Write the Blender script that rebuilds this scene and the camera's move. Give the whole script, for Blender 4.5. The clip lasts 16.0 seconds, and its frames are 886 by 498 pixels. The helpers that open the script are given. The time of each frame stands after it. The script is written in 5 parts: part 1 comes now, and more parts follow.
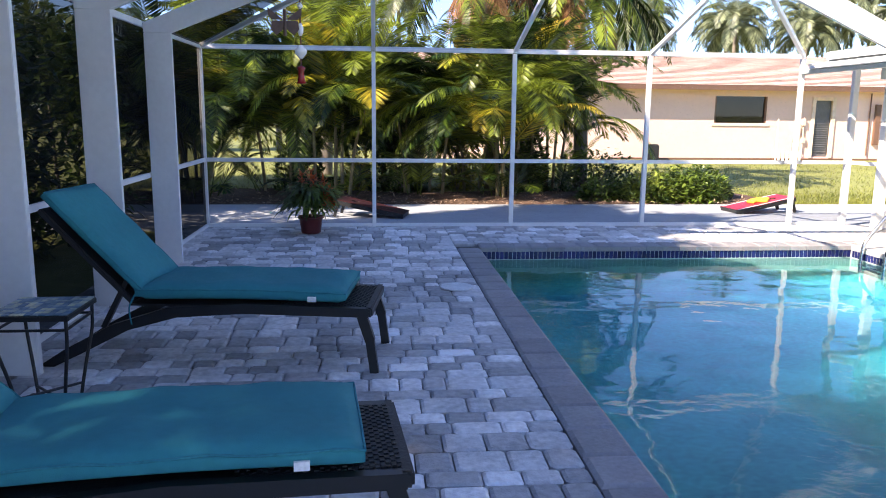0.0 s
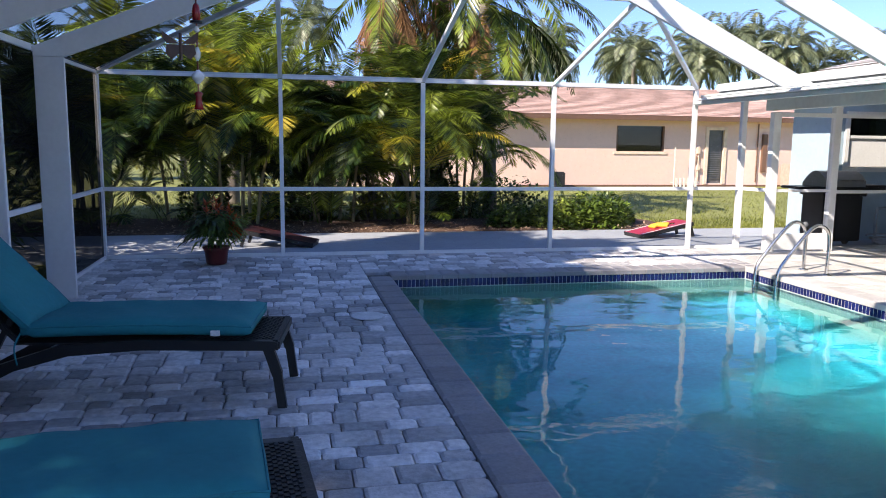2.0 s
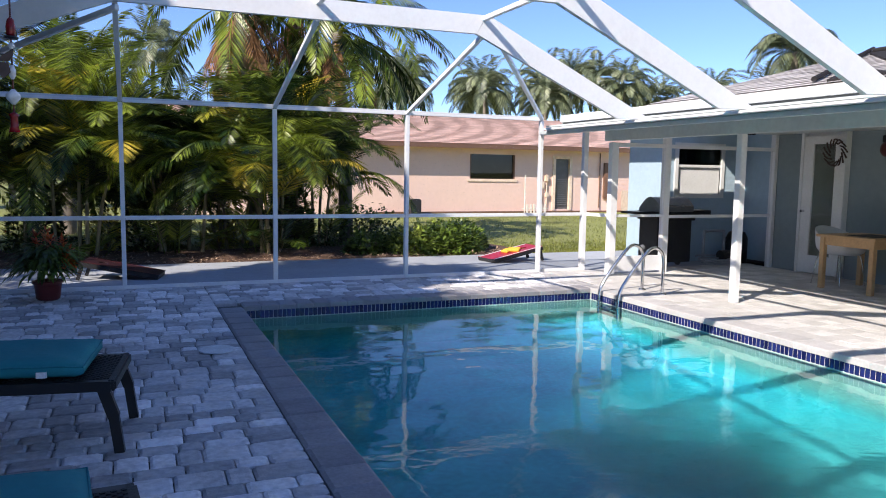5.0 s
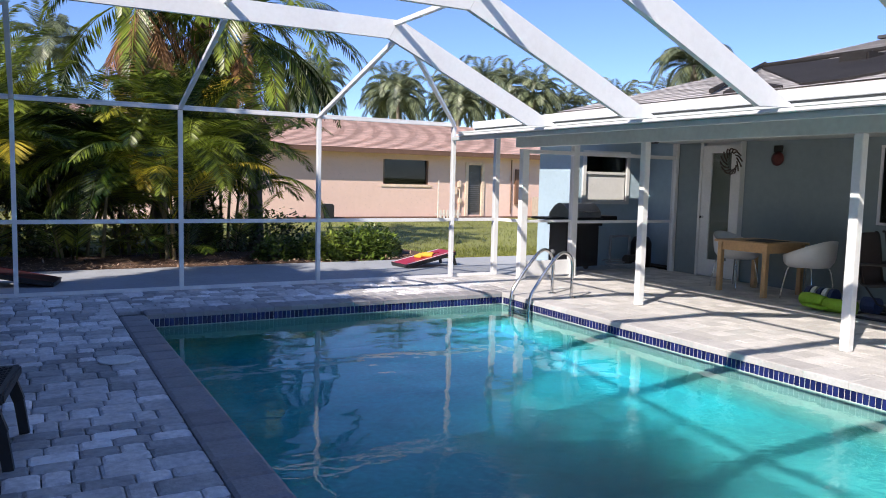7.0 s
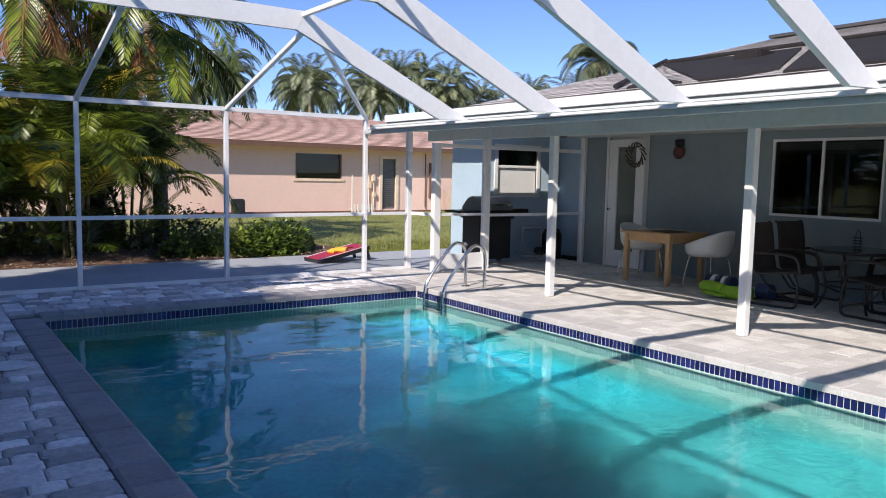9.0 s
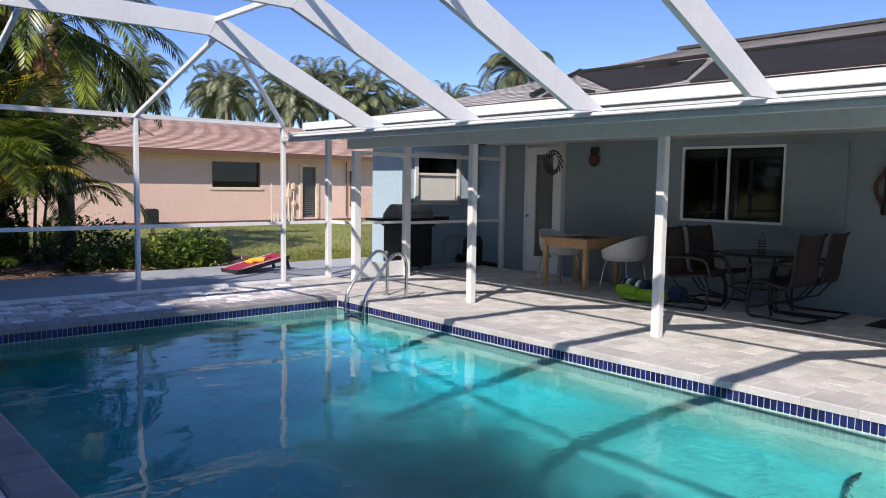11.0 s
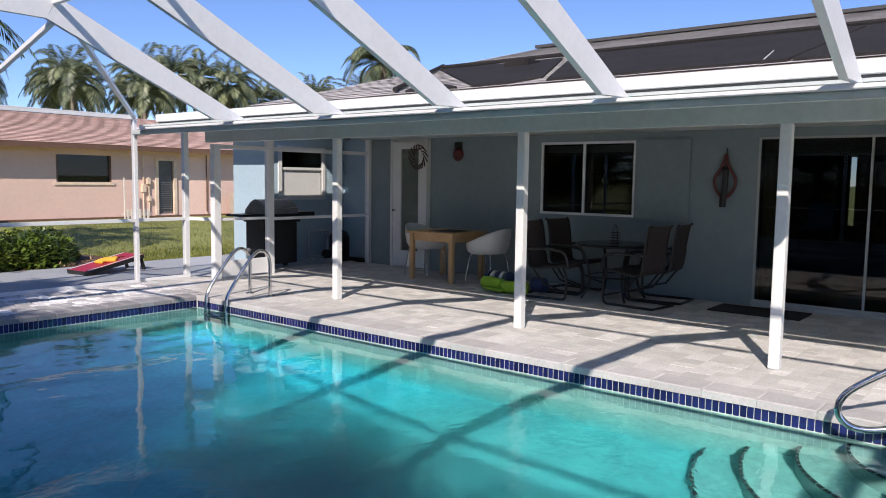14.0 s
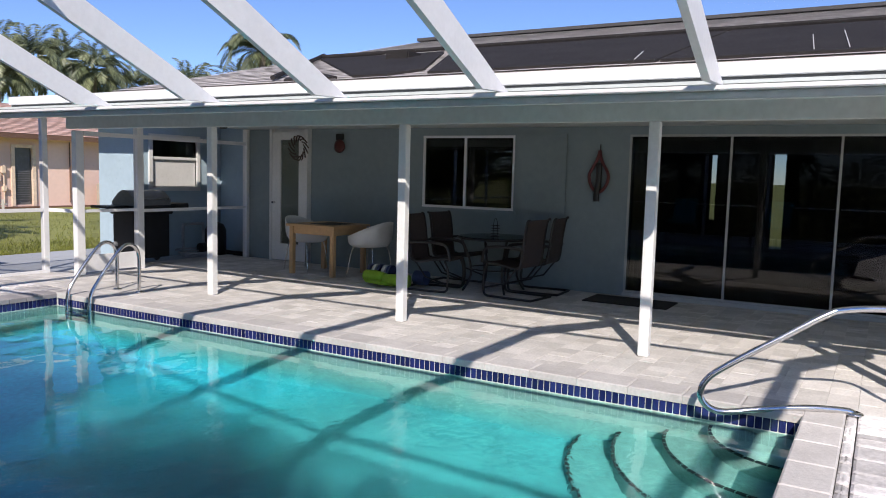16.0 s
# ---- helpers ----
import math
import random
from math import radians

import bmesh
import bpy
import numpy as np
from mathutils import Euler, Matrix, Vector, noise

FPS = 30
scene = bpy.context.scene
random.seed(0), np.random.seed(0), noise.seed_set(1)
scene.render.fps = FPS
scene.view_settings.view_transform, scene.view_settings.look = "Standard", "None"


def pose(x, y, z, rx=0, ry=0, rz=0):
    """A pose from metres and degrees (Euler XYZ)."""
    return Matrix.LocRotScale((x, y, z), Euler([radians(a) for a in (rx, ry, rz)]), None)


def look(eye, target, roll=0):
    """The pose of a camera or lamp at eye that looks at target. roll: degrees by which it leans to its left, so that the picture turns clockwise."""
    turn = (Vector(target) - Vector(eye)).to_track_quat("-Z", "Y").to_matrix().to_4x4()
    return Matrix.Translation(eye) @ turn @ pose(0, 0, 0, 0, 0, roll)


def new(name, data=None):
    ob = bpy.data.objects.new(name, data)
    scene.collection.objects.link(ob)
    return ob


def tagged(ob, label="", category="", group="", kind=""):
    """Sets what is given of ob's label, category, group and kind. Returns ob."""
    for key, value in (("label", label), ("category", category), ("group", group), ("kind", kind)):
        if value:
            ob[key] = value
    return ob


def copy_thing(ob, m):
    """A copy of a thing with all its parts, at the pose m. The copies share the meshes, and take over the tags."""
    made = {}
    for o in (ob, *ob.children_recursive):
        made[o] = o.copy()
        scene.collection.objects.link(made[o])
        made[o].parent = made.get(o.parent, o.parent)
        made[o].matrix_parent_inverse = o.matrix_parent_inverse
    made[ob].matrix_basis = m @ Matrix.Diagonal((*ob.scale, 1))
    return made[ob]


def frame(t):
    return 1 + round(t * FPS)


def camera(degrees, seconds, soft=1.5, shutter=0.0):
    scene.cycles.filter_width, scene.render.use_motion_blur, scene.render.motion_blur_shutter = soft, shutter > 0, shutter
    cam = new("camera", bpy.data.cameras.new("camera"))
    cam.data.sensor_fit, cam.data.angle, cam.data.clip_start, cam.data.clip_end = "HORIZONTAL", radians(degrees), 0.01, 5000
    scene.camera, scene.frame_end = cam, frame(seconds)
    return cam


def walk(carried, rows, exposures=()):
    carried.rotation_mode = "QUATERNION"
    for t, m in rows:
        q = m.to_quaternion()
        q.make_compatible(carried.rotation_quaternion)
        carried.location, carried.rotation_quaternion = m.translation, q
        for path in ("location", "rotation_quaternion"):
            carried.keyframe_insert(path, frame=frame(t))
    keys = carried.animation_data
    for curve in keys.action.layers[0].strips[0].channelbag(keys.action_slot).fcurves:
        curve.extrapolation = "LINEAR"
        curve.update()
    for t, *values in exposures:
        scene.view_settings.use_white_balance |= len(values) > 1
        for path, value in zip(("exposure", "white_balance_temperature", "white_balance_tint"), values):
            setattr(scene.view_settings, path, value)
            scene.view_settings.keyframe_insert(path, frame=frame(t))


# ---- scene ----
cam = camera(60.6, 16.0, 1.0)
PATH = [
    (0, (3.48, -2.329, 1.549), (3.656, -0.368, 1.194), 0.6),
    (0.5, (3.493, -2.326, 1.549), (3.721, -0.369, 1.21), 0.4),
    (1, (3.495, -2.318, 1.553), (3.782, -0.364, 1.24), 0.4),
    (1.5, (3.511, -2.318, 1.555), (3.858, -0.371, 1.258), 0.5),
    (2, (3.505, -2.291, 1.545), (3.909, -0.353, 1.265), 0.7),
    (2.5, (3.511, -2.286, 1.54), (3.971, -0.357, 1.284), 0.8),
    (3, (3.522, -2.293, 1.544), (4.037, -0.375, 1.302), 0.6),
    (3.5, (3.528, -2.274, 1.539), (4.107, -0.374, 1.306), 0.8),
    (4, (3.537, -2.282, 1.543), (4.178, -0.4, 1.325), 0.9),
    (6.5, (3.565, -2.274, 1.54), (4.484, -0.508, 1.347), 1.2),
    (7, (3.57, -2.268, 1.535), (4.534, -0.526, 1.35), 1.4),
    (7.5, (3.582, -2.273, 1.534), (4.583, -0.551, 1.353), 1.2),
    (8, (3.59, -2.274, 1.537), (4.635, -0.579, 1.355), 1.0),
    (8.5, (3.611, -2.266, 1.534), (4.714, -0.609, 1.345), 1.3),
    (9, (3.614, -2.27, 1.535), (4.765, -0.646, 1.339), 1.2),
    (9.2, (3.607, -2.282, 1.53), (4.774, -0.668, 1.339), 1.2),
    (11.5, (3.664, -2.258, 1.546), (5.014, -0.793, 1.374), 0.9),
    (12, (3.67, -2.257, 1.555), (5.058, -0.827, 1.384), 1.0),
    (12.5, (3.684, -2.246, 1.554), (5.11, -0.854, 1.382), 1.0),
    (13, (3.696, -2.247, 1.552), (5.16, -0.896, 1.375), 0.8),
    (13.5, (3.71, -2.243, 1.548), (5.218, -0.942, 1.368), 0.8),
    (14, (3.706, -2.257, 1.548), (5.256, -1.006, 1.365), 0.8),
    (14.5, (3.729, -2.257, 1.554), (5.315, -1.054, 1.37), 0.8),
    (15, (3.727, -2.263, 1.537), (5.361, -1.125, 1.351), 1.1),
    (15.5, (3.736, -2.258, 1.541), (5.421, -1.197, 1.351), 1.6),
    (16, (3.766, -2.241, 1.543), (5.489, -1.243, 1.348), 1.5),
]
walk(cam, [(t, look(eye, target, roll)) for t, eye, target, roll in PATH], [(0.0, 2.0, 7700, 17), (1.5, 1.55, 7300, 16), (3.5, 1.05, 6800, 15), (4.0, 1.1, 6800, 15), (7.0, 0.94, 6800, 15), (9.0, 0.76, 6800, 16), (13.0, 0.61, 6800, 16), (16.0, 0.61, 6800, 16)])

# ---- world, sun, exposure ----
SUN_DIR = Vector((0.885, 0.465, -0.78)).normalized()
world = bpy.data.worlds.new("world")
scene.world = world
world.use_nodes = True
wn = world.node_tree.nodes
sky = wn.new("ShaderNodeTexSky")
sky.sky_type = 'NISHITA'
sky.sun_disc = False
sky.sun_elevation = radians(38)
sky.sun_rotation = math.atan2(-SUN_DIR.x, -SUN_DIR.y)
sky.altitude = 2500
sky.air_density, sky.dust_density, sky.ozone_density = 1.0, 0.0, 6.0
wn["Background"].inputs["Strength"].default_value = 0.15
deep = wn.new("ShaderNodeMix")
deep.data_type, deep.blend_type = 'RGBA', 'MULTIPLY'
deep.inputs["Factor"].default_value, deep.inputs["B"].default_value = 1.0, (0.72, 0.74, 0.84, 1)
world.node_tree.links.new(sky.outputs[0], deep.inputs["A"])
world.node_tree.links.new(deep.outputs["Result"], wn["Background"].inputs["Color"])
sun_data = bpy.data.lights.new("sun", 'SUN')
sun_data.energy, sun_data.angle, sun_data.color = 4.0, radians(0.55), (1.0, 0.95, 0.87)
sun = new("sun", sun_data)
sun.matrix_world = look((-20, -12, 25), Vector((-20, -12, 25)) + SUN_DIR)


# ---- materials ----
def mat(name, base, rough=0.6, metal=0.0, scale=8.0, vary=0.25, bump=0.0, bscale=60.0, spread=0.0, spec=0.5, tint=None, island=False, patch=0.0):
    """Procedural surface: two sizes of mottling in the colour, a fine relief, and a spread from piece to piece."""
    m = bpy.data.materials.new(name)
    m.use_nodes = True
    n, l = m.node_tree.nodes, m.node_tree.links
    b = n["Principled BSDF"]
    b.inputs["Roughness"].default_value, b.inputs["Metallic"].default_value = rough, metal
    b.inputs["Specular IOR Level"].default_value = spec
    tc = n.new("ShaderNodeTexCoord")
    geo = n.new("ShaderNodeNewGeometry")
    big, small = n.new("ShaderNodeTexNoise"), n.new("ShaderNodeTexNoise")
    big.inputs["Scale"].default_value, small.inputs["Scale"].default_value = scale, scale * 9
    big.inputs["Detail"].default_value = small.inputs["Detail"].default_value = 4
    for t in (big, small):
        l.new(geo.outputs["Position"], t.inputs["Vector"])
    add = n.new("ShaderNodeMath")
    add.operation = 'ADD'
    l.new(big.outputs["Fac"], add.inputs[0]), l.new(small.outputs["Fac"], add.inputs[1])
    ramp = n.new("ShaderNodeMapRange")
    ramp.inputs["From Min"].default_value, ramp.inputs["From Max"].default_value = 0.6, 1.4
    ramp.inputs["To Min"].default_value, ramp.inputs["To Max"].default_value = 1 - vary, 1 + vary
    l.new(add.outputs[0], ramp.inputs["Value"])
    val = ramp.outputs[0]
    col = n.new("ShaderNodeRGB")
    col.outputs[0].default_value = (*base, 1)
    src = col.outputs[0]
    if spread or tint:
        info = n.new("ShaderNodeObjectInfo")
        rnd = geo.outputs["Random Per Island"] if island else info.outputs["Random"]
        if tint:
            mix = n.new("ShaderNodeMix")
            mix.data_type = 'RGBA'
            mix.inputs["A"].default_value, mix.inputs["B"].default_value = (*base, 1), (*tint, 1)
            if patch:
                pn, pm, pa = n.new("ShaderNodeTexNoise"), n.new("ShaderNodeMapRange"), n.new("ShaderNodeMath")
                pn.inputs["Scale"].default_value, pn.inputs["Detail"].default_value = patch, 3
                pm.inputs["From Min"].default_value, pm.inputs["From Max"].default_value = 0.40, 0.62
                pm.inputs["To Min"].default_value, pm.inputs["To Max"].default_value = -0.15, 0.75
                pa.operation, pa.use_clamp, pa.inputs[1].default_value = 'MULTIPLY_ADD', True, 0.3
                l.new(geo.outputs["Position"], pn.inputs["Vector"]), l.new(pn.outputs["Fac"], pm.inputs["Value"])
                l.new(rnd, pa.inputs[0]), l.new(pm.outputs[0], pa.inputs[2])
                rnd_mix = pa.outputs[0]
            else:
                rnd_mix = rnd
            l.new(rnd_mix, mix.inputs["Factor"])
            src = mix.outputs["Result"]
        if spread:
            r2 = n.new("ShaderNodeMapRange")
            r2.inputs["To Min"].default_value, r2.inputs["To Max"].default_value = 1 - spread, 1 + spread
            l.new(rnd, r2.inputs["Value"])
            mul = n.new("ShaderNodeMath")
            mul.operation = 'MULTIPLY'
            l.new(val, mul.inputs[0]), l.new(r2.outputs[0], mul.inputs[1])
            val = mul.outputs[0]
    sc = n.new("ShaderNodeVectorMath")
    sc.operation = 'SCALE'
    l.new(src, sc.inputs[0]), l.new(val, sc.inputs["Scale"])
    l.new(sc.outputs[0], b.inputs["Base Color"])
    if bump:
        bt = n.new("ShaderNodeTexNoise")
        bt.inputs["Scale"].default_value = bscale
        bt.inputs["Detail"].default_value = 5
        l.new(geo.outputs["Position"], bt.inputs["Vector"])
        bn = n.new("ShaderNodeBump")
        bn.inputs["Strength"].default_value = bump
        bn.inputs["Distance"].default_value = 0.01
        l.new(bt.outputs["Fac"], bn.inputs["Height"]), l.new(bn.outputs[0], b.inputs["Normal"])
    return m


def leafy(name, base, tint, rough=0.4, through_light=0.35, spread=0.55):
    """Leaf surface: glossy, with light passing through the blade."""
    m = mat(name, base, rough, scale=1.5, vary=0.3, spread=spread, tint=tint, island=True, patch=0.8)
    n, l = m.node_tree.nodes, m.node_tree.links
    b = n["Principled BSDF"]
    tr = n.new("ShaderNodeBsdfTranslucent")
    l.new(b.inputs["Base Color"].links[0].from_socket, tr.inputs["Color"])
    mx = n.new("ShaderNodeMixShader")
    mx.inputs[0].default_value = through_light
    l.new(b.outputs[0], mx.inputs[1]), l.new(tr.outputs[0], mx.inputs[2])
    l.new(mx.outputs[0], n["Material Output"].inputs["Surface"])
    return m


def screen_mesh(name, cover, colour):
    """Fly screen: thin dark threads that let most of the light through."""
    m = bpy.data.materials.new(name)
    m.use_nodes = True
    n, l = m.node_tree.nodes, m.node_tree.links
    b = n["Principled BSDF"]
    b.inputs["Base Color"].default_value, b.inputs["Roughness"].default_value, b.inputs["Specular IOR Level"].default_value = (*colour, 1), 0.9, 0.0
    t = n.new("ShaderNodeBsdfTransparent")
    mx = n.new("ShaderNodeMixShader")
    mx.inputs[0].default_value = cover
    l.new(t.outputs[0], mx.inputs[1]), l.new(b.outputs[0], mx.inputs[2])
    l.new(mx.outputs[0], n["Material Output"].inputs["Surface"])
    return m


WATER_Z = -0.15


def glass(name, tint, ior=1.45, rough=0.0, bump=0.0, bscale=3.0):
    """Clear layer: light goes straight through, with a mirror-like gloss by Fresnel."""
    m = bpy.data.materials.new(name)
    m.use_nodes = True
    n, l = m.node_tree.nodes, m.node_tree.links
    n.remove(n["Principled BSDF"])
    t, g, f, mx = n.new("ShaderNodeBsdfTransparent"), n.new("ShaderNodeBsdfGlossy"), n.new("ShaderNodeLayerWeight"), n.new("ShaderNodeMixShader")
    f.inputs["Blend"].default_value = 0.5
    pw, sc = n.new("ShaderNodeMath"), n.new("ShaderNodeMath")
    pw.operation, pw.inputs[1].default_value = 'POWER', 5.0
    r0 = ((ior - 1) / (ior + 1)) ** 2
    sc.operation, sc.inputs[1].default_value, sc.inputs[2].default_value = 'MULTIPLY_ADD', 1 - r0, r0
    l.new(f.outputs["Facing"], pw.inputs[0]), l.new(pw.outputs[0], sc.inputs[0])
    t.inputs["Color"].default_value = (*tint, 1)
    g.inputs["Roughness"].default_value = rough
    if bump:
        n.remove(t)
        t = n.new("ShaderNodeBsdfRefraction")
        t.inputs["Color"].default_value, t.inputs["IOR"].default_value, t.inputs["Roughness"].default_value = (*tint, 1), ior, 0.0
        geo, mp = n.new("ShaderNodeNewGeometry"), n.new("ShaderNodeMapping")
        n1, n2, ad, bn = n.new("ShaderNodeTexNoise"), n.new("ShaderNodeTexNoise"), n.new("ShaderNodeMath"), n.new("ShaderNodeBump")
        l.new(geo.outputs["Position"], mp.inputs["Vector"])
        mp.inputs["Scale"].default_value = (1.0, 1.35, 1.0)
        n1.inputs["Scale"].default_value, n2.inputs["Scale"].default_value = bscale, bscale * 3.7
        n1.inputs["Detail"].default_value = n2.inputs["Detail"].default_value = 2
        l.new(mp.outputs[0], n1.inputs["Vector"]), l.new(mp.outputs[0], n2.inputs["Vector"])
        ad.operation = 'MULTIPLY_ADD'
        ad.inputs[1].default_value = 0.13
        l.new(n2.outputs["Fac"], ad.inputs[0]), l.new(n1.outputs["Fac"], ad.inputs[2])
        # finer ripples added near the step end, in place of caustic light
        far_, ripple_gain, n3, mj = n.new("ShaderNodeVectorMath"), n.new("ShaderNodeMapRange"), n.new("ShaderNodeTexNoise"), n.new("ShaderNodeMath")
        far_.operation, far_.inputs[1].default_value = 'DISTANCE', (7.3, 0.5, WATER_Z)
        ripple_gain.interpolation_type = 'SMOOTHSTEP'
        ripple_gain.inputs["From Min"].default_value, ripple_gain.inputs["From Max"].default_value = 0.4, 2.6
        ripple_gain.inputs["To Min"].default_value, ripple_gain.inputs["To Max"].default_value = 0.55, 0.0
        n3.inputs["Scale"].default_value, n3.inputs["Detail"].default_value, n3.inputs["Distortion"].default_value = 7.0, 3, 0.8
        mj.operation = 'MULTIPLY_ADD'
        l.new(geo.outputs["Position"], far_.inputs[0]), l.new(far_.outputs["Value"], ripple_gain.inputs["Value"])
        l.new(mp.outputs[0], n3.inputs["Vector"]), l.new(n3.outputs["Fac"], mj.inputs[0]), l.new(ripple_gain.outputs[0], mj.inputs[1]), l.new(ad.outputs[0], mj.inputs[2])
        ad = mj
        l.new(ad.outputs[0], bn.inputs["Height"])
        bn.inputs["Strength"].default_value, bn.inputs["Distance"].default_value = 1.0, bump
        l.new(bn.outputs[0], g.inputs["Normal"]), l.new(bn.outputs[0], f.inputs["Normal"]), l.new(bn.outputs[0], t.inputs["Normal"])
    l.new(sc.outputs[0], mx.inputs[0]), l.new(t.outputs[0], mx.inputs[1]), l.new(g.outputs[0], mx.inputs[2])
    l.new(mx.outputs[0], n["Material Output"].inputs["Surface"])
    return m


WHITE = mat("white_aluminium", (0.78, 0.79, 0.80), 0.42, scale=2.5, vary=0.06, bump=0.03, bscale=90)
ALU = mat("dull_grey_aluminium", (0.42, 0.43, 0.43), 0.45, scale=3, vary=0.1)
WHITE_WOOD = mat("white_painted_wood", (0.74, 0.75, 0.74), 0.55, scale=3, vary=0.08, bump=0.08)
SCREEN = screen_mesh("charcoal_fly_screen", 0.15, (0.014, 0.015, 0.017))
SCREEN_R = screen_mesh("roof_shade_screen", 0.66, (0.010, 0.010, 0.011))
# heavier cover stands in for fly screen darkening at a grazing view
SCREEN_D = screen_mesh("grazing_dark_screen", 0.87, (0.008, 0.008, 0.009))
SOFFIT = mat("grey_green_painted_beam", (0.52, 0.57, 0.56), 0.5, scale=1.6, vary=0.12, bump=0.05)
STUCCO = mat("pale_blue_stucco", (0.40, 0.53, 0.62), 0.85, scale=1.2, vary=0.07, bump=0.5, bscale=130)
# the wing's blue stucco, greyed and darkened for the porch's shade
STUCCO_G = mat("shaded_blue_stucco", (0.235, 0.295, 0.315), 0.85, scale=1.2, vary=0.08, bump=0.5, bscale=130)
PEACH = mat("peach_stucco", (0.79, 0.57, 0.48), 0.9, scale=0.8, vary=0.06, bump=0.4, bscale=70)
SHINGLE = mat("grey_shingle", (0.60, 0.57, 0.55), 0.9, scale=2.5, vary=0.3, bump=0.6, bscale=120, spread=0.25, island=True)
SHINGLE_P = mat("pinkish_shingle", (0.68, 0.45, 0.37), 0.9, scale=1.5, vary=0.25, bump=0.5, bscale=50, spread=0.18, island=True)
SOLAR = mat("black_solar_mat", (0.03, 0.028, 0.028), 0.9, scale=2, vary=0.3, bump=0.2, bscale=150, spec=0.15)
GRASS = mat("lawn_grass", (0.22, 0.235, 0.065), 0.9, scale=0.6, vary=0.35, bump=1.0, bscale=45)
CONCRETE = mat("grey_concrete", (0.36, 0.385, 0.42), 0.85, scale=1.2, vary=0.12, bump=0.25, bscale=80)
MULCH = mat("bark_mulch", (0.10, 0.055, 0.035), 0.95, scale=6, vary=0.6, bump=1.0, bscale=40)
SAND = mat("joint_sand", (0.13, 0.125, 0.12), 0.95, scale=6, vary=0.3, bump=0.4)
PAVER = mat("tumbled_grey_paver", (0.47, 0.46, 0.465), 0.8, scale=2.6, vary=0.36, bump=0.5, bscale=70, spread=0.28, tint=(0.73, 0.71, 0.71))
PAVER_J = mat("tumbled_grey_paver_field", (0.47, 0.46, 0.465), 0.8, scale=2.6, vary=0.36, bump=0.5, bscale=70, spread=0.28, tint=(0.73, 0.71, 0.71), island=True)
# same pavers for the sunlit porch, the sun's wash-out put into the colour
PAVER_L = mat("sunlit_washed_paver", (0.54, 0.525, 0.505), 0.8, scale=5, vary=0.2, bump=0.4, bscale=70, spread=0.07, tint=(0.63, 0.61, 0.59), island=True)
COPING = mat("slate_grey_coping", (0.29, 0.28, 0.29), 0.75, scale=5, vary=0.2, bump=0.4, bscale=60, spread=0.12)
# coping again, made paler for the sun that falls on those sides
COPING_L = mat("sunlit_pale_coping", (0.50, 0.485, 0.475), 0.78, scale=5, vary=0.16, bump=0.4, bscale=60, spread=0.09)


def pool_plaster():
    """Pale to turquoise plaster, with the water's depth tint and caustic mottling painted in."""
    # strong mottling stands in for rippled light on the pool floor
    m = mat("depth_tinted_plaster", (1, 1, 1), 0.8, scale=2.2, vary=0.27, bump=0.15)
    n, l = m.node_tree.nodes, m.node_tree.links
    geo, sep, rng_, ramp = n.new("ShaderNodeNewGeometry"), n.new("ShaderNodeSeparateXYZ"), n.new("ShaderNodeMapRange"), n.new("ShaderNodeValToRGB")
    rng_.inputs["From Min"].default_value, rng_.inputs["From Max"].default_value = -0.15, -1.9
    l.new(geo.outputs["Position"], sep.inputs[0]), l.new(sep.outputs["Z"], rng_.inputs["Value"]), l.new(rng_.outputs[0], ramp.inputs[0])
    # colours by depth paint in the light that deeper water absorbs
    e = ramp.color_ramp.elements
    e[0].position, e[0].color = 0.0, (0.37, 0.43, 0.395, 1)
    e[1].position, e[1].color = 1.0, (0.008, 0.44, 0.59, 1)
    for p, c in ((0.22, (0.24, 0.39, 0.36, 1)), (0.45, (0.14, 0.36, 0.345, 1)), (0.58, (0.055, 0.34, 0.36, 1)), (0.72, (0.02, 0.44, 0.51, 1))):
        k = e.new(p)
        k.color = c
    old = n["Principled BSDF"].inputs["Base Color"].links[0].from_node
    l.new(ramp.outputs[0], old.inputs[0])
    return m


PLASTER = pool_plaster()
TILE = mat("cobalt_glazed_tile", (0.014, 0.02, 0.10), 0.12, scale=9, vary=0.3, spread=0.4)
GROUT = mat("pale_grout", (0.55, 0.56, 0.56), 0.9, scale=9, vary=0.15)
WATER = glass("pool_water", (0.60, 0.97, 0.98), 1.33, 0.0, 0.011, 1.1)
CLEAR = glass("clear_glass", (0.86, 0.88, 0.87), 1.5)
PANE = glass("window_glass", (0.42, 0.44, 0.43), 1.5)
CHROME = mat("brushed_stainless_steel", (0.62, 0.62, 0.62), 0.18, 1.0, scale=20, vary=0.08)
# near-black stands in for the shade of unlit rooms behind glass
DARK = mat("unlit_room_black", (0.03, 0.028, 0.026), 0.9, scale=1, vary=0.3)
BROWN = mat("brown_trim", (0.16, 0.085, 0.055), 0.6, scale=4, vary=0.2)


# ---- building blocks ----
def part(name, bm, material, parent=None, label="", smooth=False):
    me = bpy.data.meshes.new(name)
    bmesh.ops.recalc_face_normals(bm, faces=bm.faces)
    bm.to_mesh(me)
    bm.free()
    me.materials.append(material)
    if smooth:
        for p in me.polygons:
            p.use_smooth = True
    ob = new(name, me)
    if parent:
        ob.parent = parent
    if label:
        ob["label"] = label
    return ob


